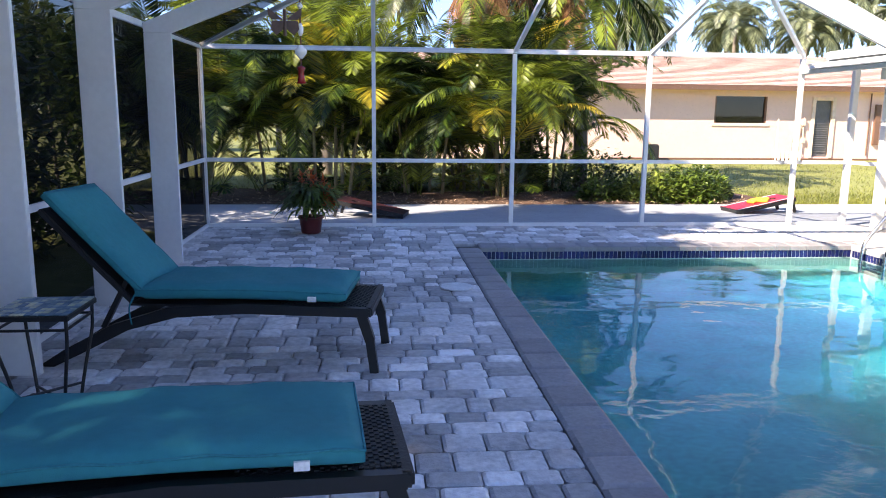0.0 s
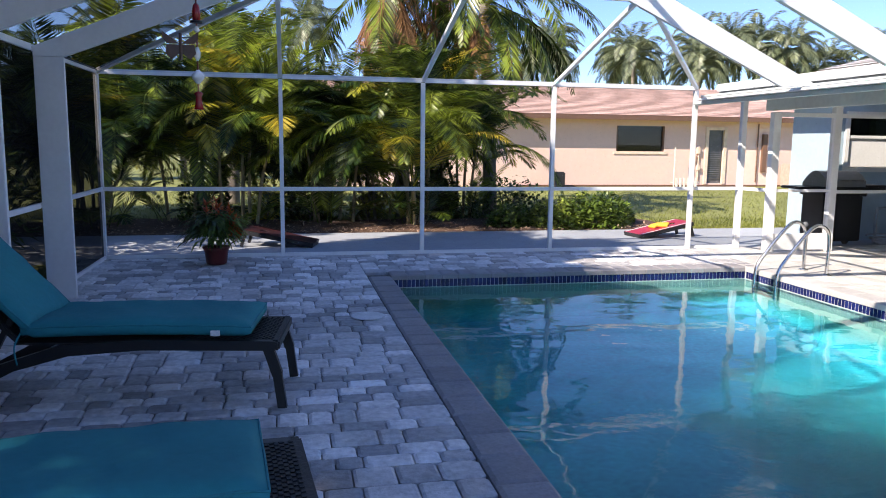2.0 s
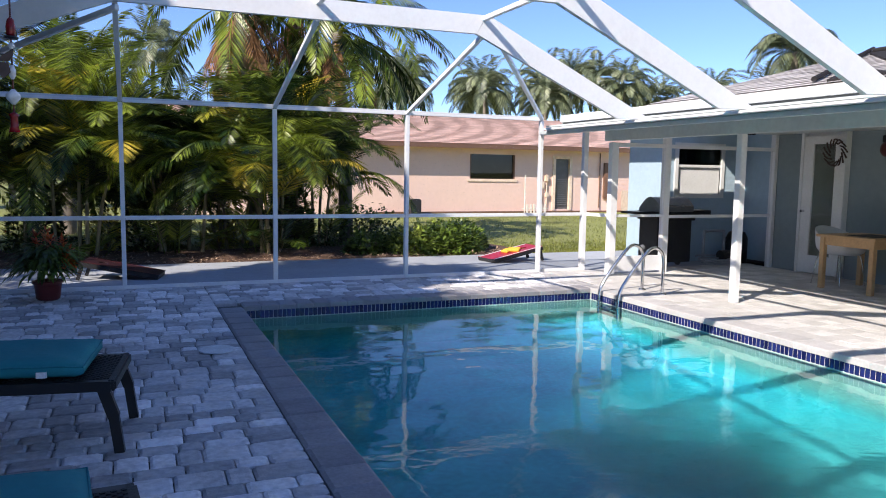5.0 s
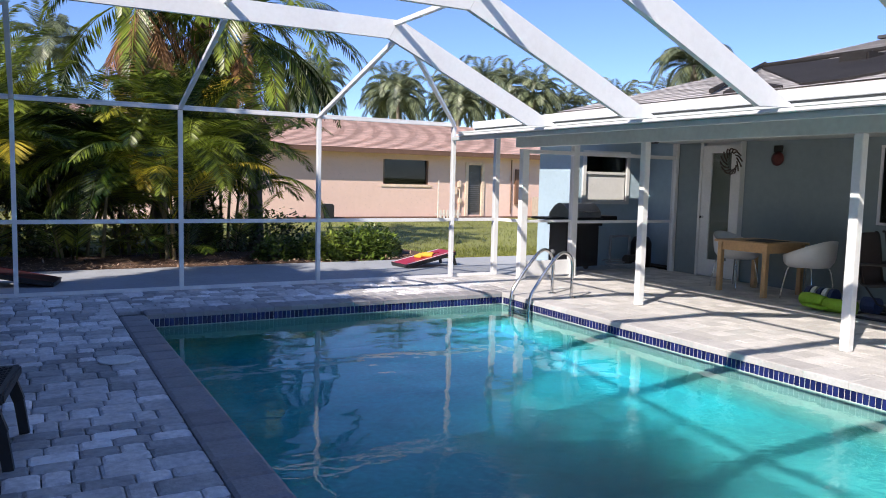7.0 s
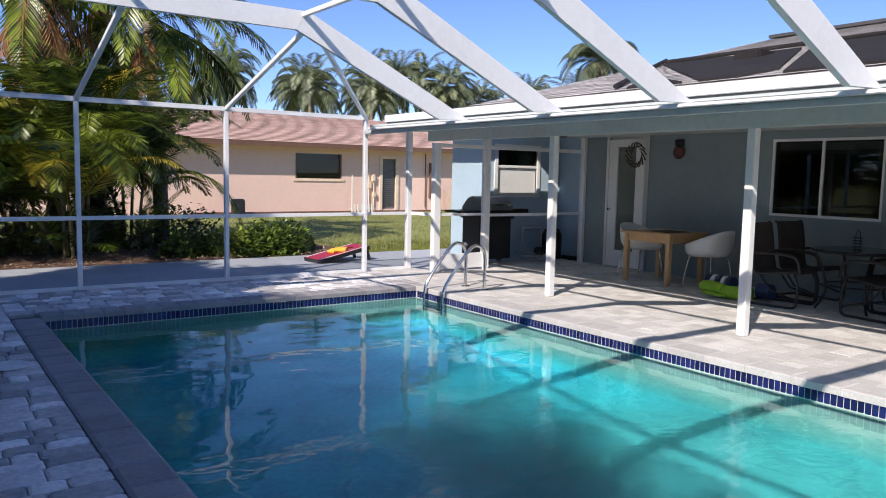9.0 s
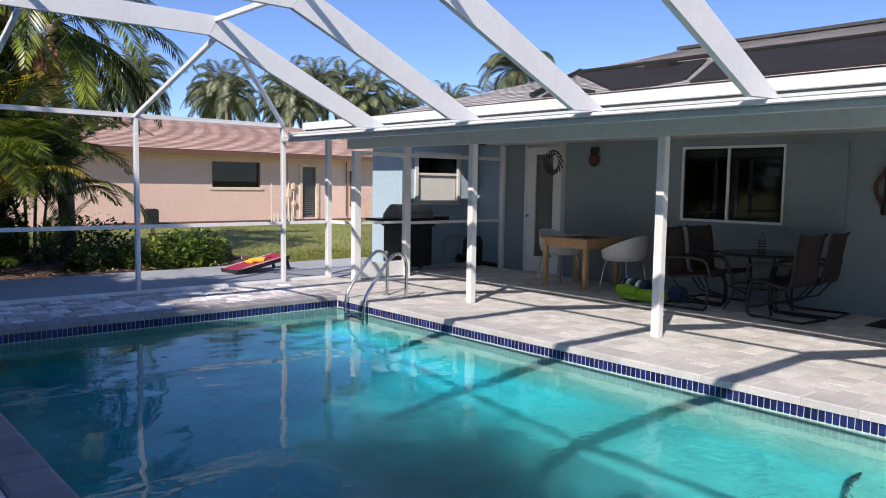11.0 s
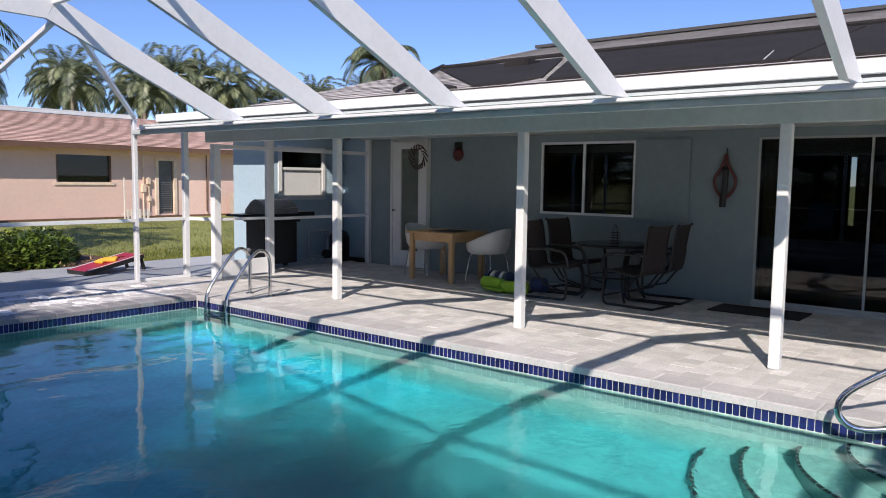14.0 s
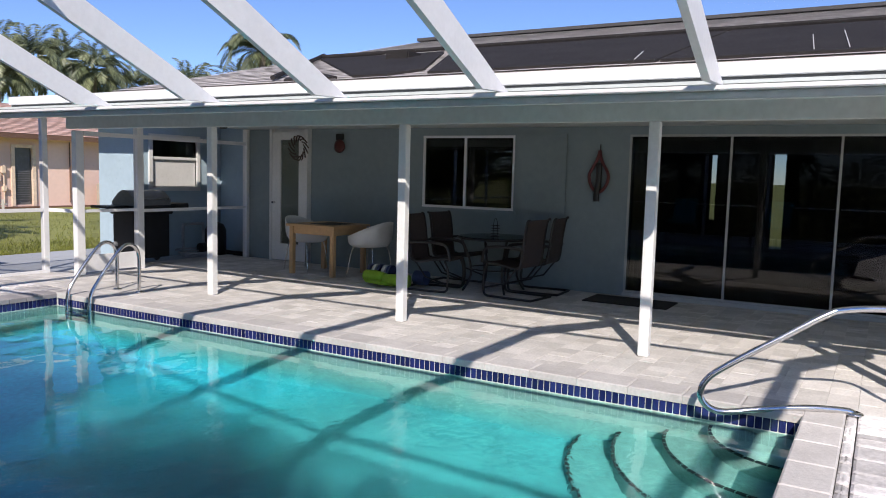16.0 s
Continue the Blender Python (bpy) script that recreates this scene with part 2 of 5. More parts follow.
def mesh_part(name, verts, faces, material, parent=None, label="", smooth=False):
    me = bpy.data.meshes.new(name)
    me.from_pydata([tuple(v) for v in verts], [], faces)
    me.materials.append(material)
    if smooth:
        for p in me.polygons:
            p.use_smooth = True
    ob = new(name, me)
    if parent:
        ob.parent = parent
    if label:
        ob["label"] = label
    return ob


def thing(name, label, category, group="", kind="", at=(0, 0, 0)):
    ob = new(name)
    ob.empty_display_size = 0.2
    ob.location = at
    return tagged(ob, label, category, group, kind)


def box(x0, y0, z0, x1, y1, z1, bevel=0.0, bm=None):
    bm = bm or bmesh.new()
    vs = [bm.verts.new((x, y, z)) for z in (z0, z1) for y in (y0, y1) for x in (x0, x1)]
    fs = [bm.faces.new([vs[i] for i in f]) for f in ((0, 2, 3, 1), (4, 5, 7, 6), (0, 1, 5, 4), (2, 6, 7, 3), (0, 4, 6, 2), (1, 3, 7, 5))]
    if bevel:
        bmesh.ops.bevel(bm, geom=list({e for f in fs for e in f.edges}), offset=bevel, segments=2, affect='EDGES')
    return bm


def bar(p, q, w, h, up=(0, 0, 1), bevel=0.0, bm=None):
    """A straight bar from p to q; w across, h along up."""
    bm = bm or bmesh.new()
    p, q = Vector(p), Vector(q)
    d = (q - p).normalized()
    s = d.cross(Vector(up))
    s = s.normalized() if s.length > 1e-6 else Vector((1, 0, 0))
    u = s.cross(d).normalized()
    vs = [bm.verts.new(c + s * a * w / 2 + u * b * h / 2) for c in (p, q) for a, b in ((-1, -1), (1, -1), (1, 1), (-1, 1))]
    fs = [bm.faces.new([vs[i] for i in f]) for f in ((3, 2, 1, 0), (4, 5, 6, 7), (0, 1, 5, 4), (1, 2, 6, 5), (2, 3, 7, 6), (3, 0, 4, 7))]
    if bevel:
        bmesh.ops.bevel(bm, geom=list({e for f in fs for e in f.edges}), offset=bevel, segments=2, affect='EDGES')
    return bm


def tube(points, r, sides=10, bm=None, taper=1.0):
    """A round tube along a line of points."""
    bm = bm or bmesh.new()
    pts = [Vector(p) for p in points]
    rings = []
    ref = Vector((0, 0, 1))
    for i, p in enumerate(pts):
        d = (pts[min(i + 1, len(pts) - 1)] - pts[max(i - 1, 0)]).normalized()
        if abs(d.dot(ref)) > 0.95:
            ref = Vector((1, 0, 0)) if abs(d.x) < 0.9 else Vector((0, 1, 0))
        s = d.cross(ref).normalized()
        u = s.cross(d).normalized()
        ref = u
        rr = r * (1 + (taper - 1) * i / (len(pts) - 1))
        rings.append([bm.verts.new(p + (s * math.cos(a) + u * math.sin(a)) * rr) for a in [2 * math.pi * k / sides for k in range(sides)]])
    for a, b in zip(rings, rings[1:]):
        for k in range(sides):
            bm.faces.new((a[k], a[(k + 1) % sides], b[(k + 1) % sides], b[k]))
    bm.faces.new(rings[0][::-1]), bm.faces.new(rings[-1])
    return bm


def bend(points, n=6):
    """A smooth line through the given points."""
    pts = [Vector(p) for p in points]
    out = []
    for i in range(len(pts) - 1):
        a, b, c, d = pts[max(i - 1, 0)], pts[i], pts[i + 1], pts[min(i + 2, len(pts) - 1)]
        for k in range(n):
            t = k / n
            out.append(0.5 * ((2 * b) + (c - a) * t + (2 * a - 5 * b + 4 * c - d) * t * t + (3 * b - a - 3 * c + d) * t ** 3))
    return out + [pts[-1]]


def quad(*pts, bm=None):
    bm = bm or bmesh.new()
    bm.faces.new([bm.verts.new(p) for p in pts])
    return bm


def slab_y(profile, y0, y1, bm=None):
    """A plate with the given x-z outline between two y."""
    bm = bm or bmesh.new()
    a = [bm.verts.new((x, y0, z)) for x, z in profile]
    b = [bm.verts.new((x, y1, z)) for x, z in profile]
    bm.faces.new(a), bm.faces.new(b[::-1])
    for i in range(len(a)):
        j = (i + 1) % len(a)
        bm.faces.new((a[j], a[i], b[i], b[j]))
    return bm


def lathe(profile, sides=24, bm=None, centre=(0, 0, 0)):
    """A turned shape from (radius, height) pairs."""
    bm = bm or bmesh.new()
    c = Vector(centre)
    rings = [[bm.verts.new(c + Vector((r * math.cos(2 * math.pi * k / sides), r * math.sin(2 * math.pi * k / sides), z))) for k in range(sides)] for r, z in profile]
    for a, b in zip(rings, rings[1:]):
        for k in range(sides):
            bm.faces.new((a[k], a[(k + 1) % sides], b[(k + 1) % sides], b[k]))
    bm.faces.new(rings[0][::-1]), bm.faces.new(rings[-1])
    return bm


def wall_with_holes(u0, u1, z0, z1, holes, place, thick, bm=None):
    """A wall in the u-z plane with rectangular openings (ua, ub, za, zb) cut through; place(u, d, z) gives the point, d the depth."""
    bm = bm or bmesh.new()
    us = sorted({u0, u1, *[h[0] for h in holes], *[h[1] for h in holes]})
    zs = sorted({z0, z1, *[h[2] for h in holes], *[h[3] for h in holes]})
    def open_at(u, z):
        return any(h[0] < u < h[1] and h[2] < z < h[3] for h in holes)
    cell = {}
    for i in range(len(us) - 1):
        for j in range(len(zs) - 1):
            cell[i, j] = not open_at((us[i] + us[i + 1]) / 2, (zs[j] + zs[j + 1]) / 2)
    def f(*p):
        bm.faces.new([bm.verts.new(place(*q)) for q in p])
    for (i, j), solid in cell.items():
        if not solid:
            continue
        a, b, c, d = us[i], us[i + 1], zs[j], zs[j + 1]
        f((a, 0, c), (b, 0, c), (b, 0, d), (a, 0, d)), f((a, thick, c), (a, thick, d), (b, thick, d), (b, thick, c))
        for n, e in (((i - 1, j), ((a, 0, c), (a, 0, d), (a, thick, d), (a, thick, c))), ((i + 1, j), ((b, 0, c), (b, thick, c), (b, thick, d), (b, 0, d))),
                     ((i, j - 1), ((a, 0, c), (a, thick, c), (b, thick, c), (b, 0, c))), ((i, j + 1), ((a, 0, d), (b, 0, d), (b, thick, d), (a, thick, d)))):
            if not cell.get(n, False):
                f(*e)
    bmesh.ops.remove_doubles(bm, verts=bm.verts, dist=1e-4)
    return bm


# ---- plan, in metres ----
PX0, PX1, PY0, PY1 = 4.66, 9.28, -1.89, 6.33      # water's edge
CAGE_X0, CAGE_X1, CAGE_Y1 = 1.22, 9.38, 8.0       # screen enclosure
FRAMES = [5.5, 3.78, 2.14, 0.505, -1.17, -3.55]    # roof frames
WALL_X = 13.66                                    # house wall under the porch
POST_X = 10.35                                    # porch posts
WING_Y = 8.75                                     # wing wall that faces the porch

# ---- ground ----
def sheet_with_hole(name, outer, hole, z, material, label, category):
    (x0, y0, x1, y1), (a, b, c, d) = outer, hole
    xs, ys = (x0, a, c, x1), (y0, b, d, y1)
    bm = bmesh.new()
    v = [[bm.verts.new((x, y, z)) for x in xs] for y in ys]
    for j in range(3):
        for i in range(3):
            if (i, j) != (1, 1):
                bm.faces.new((v[j][i], v[j][i + 1], v[j + 1][i + 1], v[j + 1][i]))
    return tagged(part(name, bm, material), label, category, kind="structure")


sheet_with_hole("ground", (-900, -900, 900, 900), (0.9, -6.0, 13.9, 8.06), -0.07, GRASS, "wide lawn of mown green grass", "ground")
sheet_with_hole("floor", (0.9, -6.0, 13.9, 8.06), (PX0 - 0.01, PY0 - 0.01, PX1 + 0.01, PY1 + 0.01), -0.045, SAND, "sand bed of the paved pool deck", "floor")
tagged(part("pavement", box(-9, 8.064, -0.3, 30, 10.72, -0.025, 0.01), CONCRETE), "grey concrete walk outside the screen enclosure", "pavement", kind="structure")

# ---- pool ----
pool = thing("pool", "rectangular swimming pool, its plaster coloured with the water's turquoise", "pool", kind="structure")
bm = bmesh.new()
def pool_depth(y):
    return -1.18 if y < 1.5 else -1.18 - min(1, (y - 1.5) / 3) * 0.7
ys = [PY0, 1.5, 4.5, PY1]
for i in range(3):
    a, b = ys[i], ys[i + 1]
    quad((PX0, a, pool_depth(a)), (PX1, a, pool_depth(a)), (PX1, b, pool_depth(b)), (PX0, b, pool_depth(b)), bm=bm)
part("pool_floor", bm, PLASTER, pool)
bm = bmesh.new()
for i in range(3):
    a, b = ys[i], ys[i + 1]
    for x in (PX0, PX1):
        quad((x, a, pool_depth(a)), (x, b, pool_depth(b)), (x, b, -0.02), (x, a, -0.02), bm=bm)
for y in (PY0, PY1):
    quad((PX0, y, pool_depth(y)), (PX1, y, pool_depth(y)), (PX1, y, -0.02), (PX0, y, -0.02), bm=bm)
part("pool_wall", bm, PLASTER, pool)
water = tagged(mesh_part("water", [(PX0, PY0, WATER_Z), (PX1, PY0, WATER_Z), (PX1, PY1, WATER_Z), (PX0, PY1, WATER_Z)], [(0, 1, 2, 3)], WATER), "clear rippling pool water", "water", kind="structure")
water.visible_shadow = False

# ---- screen enclosure ----
cage = thing("screen_enclosure", "white aluminium pool cage with charcoal fly screen", "enclosure", kind="structure")
TOP = 2.36
KINK_L, KINK_R, FLAT = 3.38, 7.2, 3.16            # where the frames turn level, and their middle height
FAR_POSTS = [CAGE_X0, 3.46, 5.35, 7.22, 9.40]
for x in FAR_POSTS:
    part("post", box(x - 0.026, CAGE_Y1 - 0.026, 0.0, x + 0.026, CAGE_Y1 + 0.05, TOP - 0.03, 0.003), WHITE, cage)
for z0, z1, y in ((0.0, 0.045, CAGE_Y1), (0.875, 0.925, CAGE_Y1), (TOP - 0.03, TOP + 0.03, CAGE_Y1)):
    for a, b in zip(FAR_POSTS, FAR_POSTS[1:]):
        part("rail", box(a + 0.027, y - 0.02, z0, b - 0.027, y + 0.03, z1, 0.003), WHITE, cage)
for i, y in enumerate(FRAMES):
    part("column", box(1.25, y - 0.025, 0.0, 1.51, y + 0.025, 2.28, 0.004), WHITE, cage)
    for profile in (((1.25, 2.282), (1.51, 2.282), (3.45, 3.05), (3.36, 3.26), (1.25, 2.37)), ((3.362, 3.258), (3.452, 3.052), (7.118, 3.052), (7.228, 3.258)), ((7.12, 3.05), (9.0, 2.207), (9.46, 2.225), (7.24, 3.27))):
        part("beam", slab_y(profile, y - 0.027, y + 0.027), WHITE, cage)
for a, b in zip([CAGE_Y1] + FRAMES, FRAMES):
    for z0, z1 in ((0.0, 0.045), (0.875, 0.925), (TOP - 0.03, TOP + 0.03)):
        part("rail", box(CAGE_X0 - 0.02, b + 0.03, z0, CAGE_X0 + 0.025, a - 0.03, z1, 0.003), WHITE, cage)
    if a < CAGE_Y1:
        for x, z in ((KINK_L, FLAT + 0.06), (KINK_R, FLAT + 0.06), (5.35, FLAT + 0.06)):
            part("purlin", box(x - 0.025, b + 0.027, z - 0.025, x + 0.025, a - 0.027, z + 0.025, 0.003), WHITE, cage)
y1 = FRAMES[0]
for x in FAR_POSTS[1:4]:
    part("purlin", bar((x, CAGE_Y1, TOP), (x, y1, 3.06), 0.05, 0.05, bevel=0.003), WHITE, cage)
for x, k in ((CAGE_X0, KINK_L + 0.1), (9.40, KINK_R + 0.2)):
    part("purlin", bar((x, CAGE_Y1, TOP), (k, y1, 3.0), 0.05, 0.05, bevel=0.003), WHITE, cage)


def screen(*pts, cloth=SCREEN):
    part("screen_panel", quad(*pts), cloth, cage)


for a, b in zip(FAR_POSTS, FAR_POSTS[1:]):
    screen((a, 8, 0.04), (b, 8, 0.04), (b, 8, 0.88), (a, 8, 0.88)), screen((a, 8, 0.92), (b, 8, 0.92), (b, 8, TOP), (a, 8, TOP))
for a, b in zip([CAGE_Y1] + FRAMES, FRAMES):
    for z0, z1 in ((0.04, 0.88), (0.92, TOP)):
        screen((CAGE_X0, a, z0), (CAGE_X0, b, z0), (CAGE_X0, b, z1), (CAGE_X0, a, z1), cloth=SCREEN_D)
    if a < CAGE_Y1:
        screen((CAGE_X0, a, TOP + 0.03), (CAGE_X0, b, TOP + 0.03), (3.2, b, FLAT + 0.03), (3.2, a, FLAT + 0.03), cloth=SCREEN_R)
        screen((3.2, a, FLAT + 0.03), (3.2, b, FLAT + 0.03), (KINK_L, b, FLAT + 0.1), (KINK_L, a, FLAT + 0.1))
        screen((KINK_L, a, FLAT + 0.1), (KINK_L, b, FLAT + 0.1), (KINK_R, b, FLAT + 0.1), (KINK_R, a, FLAT + 0.1))
        screen((KINK_R, a, FLAT + 0.1), (KINK_R, b, FLAT + 0.1), (9.40, b, TOP), (9.40, a, TOP))
screen((CAGE_X0, 8, TOP), (9.40, 8, TOP), (KINK_R, y1, 3.1), (KINK_L, y1, 3.1))
screen((CAGE_X0, 8, TOP), (KINK_L, y1, 3.1), (CAGE_X0, y1, TOP), cloth=SCREEN_D)
screen((9.40, 8, TOP), (9.40, y1, TOP), (KINK_R, y1, 3.1))

# ---- porch: posts, beam, gutter, roof ----
porch = thing("porch", "covered porch with white posts and a grey-green beam", "porch", kind="structure")
for y in (4.84, 2.06, -0.5, -2.47, -2.68):
    part("post", box(POST_X - 0.045, y - 0.045, 0, POST_X + 0.045, y + 0.045, 2.043, 0.006), WHITE_WOOD, porch)
part("beam", box(POST_X - 0.06, -6, 2.045, POST_X + 0.06, 7.62, 2.25, 0.006), SOFFIT, porch)
part("soffit", box(9.46, -6, 2.235, POST_X - 0.062, 7.98, 2.26), SOFFIT, porch)
part("porch_roof", box(9.82, -6, 2.285, WALL_X - 0.01, 8.1, 2.34), WHITE_WOOD, porch)
part("porch_ceiling", box(POST_X + 0.062, -6, 2.24, WALL_X - 0.002, 7.55, 2.27), SOFFIT, porch)
part("gutter", box(9.33, -6, 2.115, 9.44, 7.96, 2.17, 0.008), SOFFIT, porch)
part("gutter_lip", box(9.26, -6, 2.172, 9.46, 7.7, 2.204, 0.005), WHITE, porch)
# dark strip stands in for the shade under the roof edge
part("gutter_shade_strip", box(9.76, -6, 2.262, 9.80, 7.99, 2.318), mat("gutter_shade_grey", (0.10, 0.105, 0.11), 0.6), porch)
part("fascia", box(9.72, -6, 2.32, 9.80, 7.99, 2.425, 0.005), WHITE, porch)

# ---- house ----
house = thing("house", "low pale blue stucco house with shingle roof", "house", kind="structure")
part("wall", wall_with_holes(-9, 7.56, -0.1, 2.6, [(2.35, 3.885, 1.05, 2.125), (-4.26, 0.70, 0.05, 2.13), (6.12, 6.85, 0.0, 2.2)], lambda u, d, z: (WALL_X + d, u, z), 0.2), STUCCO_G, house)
part("wall", box(14.2, 7.562, -0.1, 14.4, WING_Y, 2.36), STUCCO, house)
part("wall", wall_with_holes(12.35, 14.6, -0.1, 2.36, [(12.63, 13.60, 1.20, 2.06)], lambda u, d, z: (u, WING_Y + d, z), 0.2), STUCCO, house)
part("wall", box(12.35, WING_Y + 0.202, -0.1, 12.55, 9.8, 2.36), STUCCO, house)
part("wall", box(12.552, 9.6, -0.1, 22, 9.8, 2.36), STUCCO, house)
part("wall", box(WALL_X + 0.202, -9, -0.1, 21.798, -8.8, 2.6), STUCCO, house)
part("wing_roof", box(11.65, 8.40, 2.37, 22.3, 10.4, 2.44, 0.01), WHITE_WOOD, house)
# extra slab, added to shade the wall right of the window
part("wing_roof", box(13.0, 7.64, 2.37, 22.3, 8.398, 2.44), WHITE_WOOD, house)
# unseen room, coloured near-black so the glass looks dark
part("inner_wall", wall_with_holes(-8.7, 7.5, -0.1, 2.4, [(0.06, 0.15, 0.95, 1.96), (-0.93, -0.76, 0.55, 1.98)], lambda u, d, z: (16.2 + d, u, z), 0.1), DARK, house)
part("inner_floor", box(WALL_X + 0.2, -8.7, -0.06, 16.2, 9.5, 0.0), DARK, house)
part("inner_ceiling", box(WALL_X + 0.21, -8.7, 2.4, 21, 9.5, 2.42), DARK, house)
RIDGE_X, RIDGE_Z = 15.95, 3.98
bm = bmesh.new()
quad((9.75, -20, 2.43), (9.75, 5.92, 2.43), (RIDGE_X, 5.43, RIDGE_Z), (RIDGE_X, -20, RIDGE_Z), bm=bm)
quad((RIDGE_X, -20, RIDGE_Z), (RIDGE_X, 5.43, RIDGE_Z), (22, 5.92, 2.43), (22, -20, 2.43), bm=bm)
quad((9.75, 5.92, 2.43), (22, 5.92, 2.43), (RIDGE_X, 5.43, RIDGE_Z), bm=bm)
part("roof", bm, SHINGLE, house)

# ---- neighbouring house ----
nb = thing("neighbour_house", "peach stucco bungalow with pinkish shingle roof", "house")
NY = 25.0
part("wall", wall_with_holes(5, 30, -0.1, 2.62, [(15.9, 17.9, 1.27, 2.24), (19.70, 20.50, 0.05, 2.2)], lambda u, d, z: (u, NY + d, z), 0.25), PEACH, nb)
bm = bmesh.new()
quad((4, NY - 0.6, 2.6), (31, NY - 0.6, 2.6), (31, 30, 4.05), (4, 30, 4.05), bm=bm)
quad((4, 35, 2.6), (31, 35, 2.6), (31, 30, 4.05), (4, 30, 4.05), bm=bm)
part("roof", bm, SHINGLE_P, nb)

# ---- porch end screen and the corner of the enclosure ----
end_screen = thing("porch_screen", "white framed screen wall with a screen door at the porch's end", "screen wall", kind="structure")
for x0, x1 in ((10.33, 10.45), (11.33, 11.44), (13.58, 13.65)):
    part("post", box(x0, 7.46, 0, x1, 7.56, 2.018 if x0 < 11 else 2.238, 0.004), WHITE, end_screen)
part("post", box(10.20, 8.03, 0, 10.28, 8.11, 2.233, 0.004), WHITE, end_screen)
part("rail", box(11.442, 7.48, 0.86, 13.578, 7.54, 0.905, 0.003), WHITE, end_screen)
part("rail", box(10.46, 7.48, 0.88, 11.328, 7.54, 0.92, 0.003), WHITE, end_screen)
part("rail", box(9.43, 8.03, 0.875, 10.198, 8.07, 0.925, 0.003), WHITE, end_screen)
part("rail", box(9.43, 8.03, 0.0, 10.198, 8.07, 0.045, 0.003), WHITE, end_screen)
part("rail", bar((10.29, 8.05, 0.9), (10.40, 7.57, 0.9), 0.03, 0.05), WHITE, end_screen)
part("rail", box(10.46, 7.47, 1.96, 13.578, 7.55, 2.018, 0.003), WHITE, end_screen)
part("kick_plate", box(10.46, 7.485, 0.03, 11.328, 7.535, 0.27, 0.004), WHITE, end_screen)
for p in (((10.45, 7.51, 0.27), (11.33, 7.51, 0.27), (11.33, 7.51, 1.97), (10.45, 7.51, 1.97)), ((11.44, 7.51, 0.02), (13.58, 7.51, 0.02), (13.58, 7.51, 1.97), (11.44, 7.51, 1.97)), ((9.42, 8.05, 0.02), (10.2, 8.05, 0.02), (10.2, 8.05, 2.2), (9.42, 8.05, 2.2))):
    part("screen_panel", quad(*p), SCREEN, end_screen)

# ---- windows and doors of the house ----
def window_x(name, y0, y1, z0, z1, split, label, metal=ALU, w_=0.03):
    w = thing(name, label, "window", kind="structure")
    x = WALL_X
    for a in ((y0, z0, y1, z0 + w_), (y0, z1 - w_, y1, z1)):
        part("window_frame", box(x, a[0], a[1], x + 0.08, a[2], a[3], 0.004), metal, w)
    for a in [y0, y1 - w_] + split:
        part("window_frame", box(x + 0.004, a, z0 + w_ + 0.001, x + 0.07, a + w_, z1 - w_ - 0.001, 0.004), metal, w)
    edges = [y0 + w_] + [s for q in sorted(split) for s in (q, q + w_)] + [y1 - w_]
    for a, b in zip(edges[::2], edges[1::2]):
        part("pane", box(x + 0.03, a, z0 + w_, x + 0.036, b, z1 - w_), PANE, w)
    return w


w1 = window_x("window_1", 2.35, 3.885, 1.05, 2.125, [3.14], "white framed sliding window with dark panes", WHITE, 0.035)
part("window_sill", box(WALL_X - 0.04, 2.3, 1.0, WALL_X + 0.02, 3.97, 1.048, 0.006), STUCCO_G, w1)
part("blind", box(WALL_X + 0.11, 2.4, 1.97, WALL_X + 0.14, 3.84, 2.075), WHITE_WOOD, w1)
tagged(part("wall_panel", box(WALL_X - 0.03, 1.56, 1.02, WALL_X + 0.01, 2.30, 2.14, 0.006), STUCCO_G), "shutter panel beside the window, in the shade-darkened blue", "panel", kind="structure")
sd = window_x("door_1", -4.26, 0.70, 0.05, 2.13, [-0.58, -1.79, -3.0], "grey aluminium framed sliding glass doors with dark glass", ALU, 0.026)
part("door_track", box(WALL_X - 0.05, -4.26, 0.0, WALL_X + 0.1, 0.70, 0.048, 0.005), ALU, sd)
CURTAIN = mat("olive_curtain", (0.45, 0.38, 0.24), 0.9, scale=3, vary=0.2)
bm = bmesh.new()
for k in range(5):
    tube([(WALL_X + 0.11, 0.62 - k * 0.06, 0.06), (WALL_X + 0.11, 0.62 - k * 0.06, 2.08)], 0.035, 8, bm)
part("curtain", bm, CURTAIN, sd, "olive curtain drawn aside", True)

d2 = thing("door_2", "white house door with a tall glass panel", "door", kind="structure")
for y in (6.07, 6.85):
    part("door_frame", box(WALL_X - 0.11, y, 0, WALL_X + 0.12, y + 0.055, 2.25, 0.004), WHITE_WOOD, d2)
part("door_frame", box(WALL_X - 0.03, 6.126, 2.19, WALL_X + 0.12, 6.849, 2.25, 0.004), WHITE_WOOD, d2)
leaf_door = part("door_leaf", wall_with_holes(6.13, 6.845, 0.02, 2.185, [(6.26, 6.66, 0.3, 2.06)], lambda u, d, z: (13.56 + d, u, z), 0.045), WHITE_WOOD, d2)
part("pane", box(13.58, 6.26, 0.3, 13.586, 6.66, 2.06), CLEAR, leaf_door)
# added panel, coloured like the reflection in the door glass
part("blind", box(13.592, 6.26, 0.3, 13.6, 6.66, 2.06), mat("grey_olive_sheen", (0.30, 0.32, 0.29), 0.7), leaf_door, "grey olive panel in place of the glass's reflection")
part("handle", tube([(13.557, 6.79, 1.0), (13.50, 6.79, 1.0)], 0.022, 8), CHROME, leaf_door, "brushed round knob")
w3 = thing("window_3", "white sash window with a pale blind half drawn", "window", kind="structure")
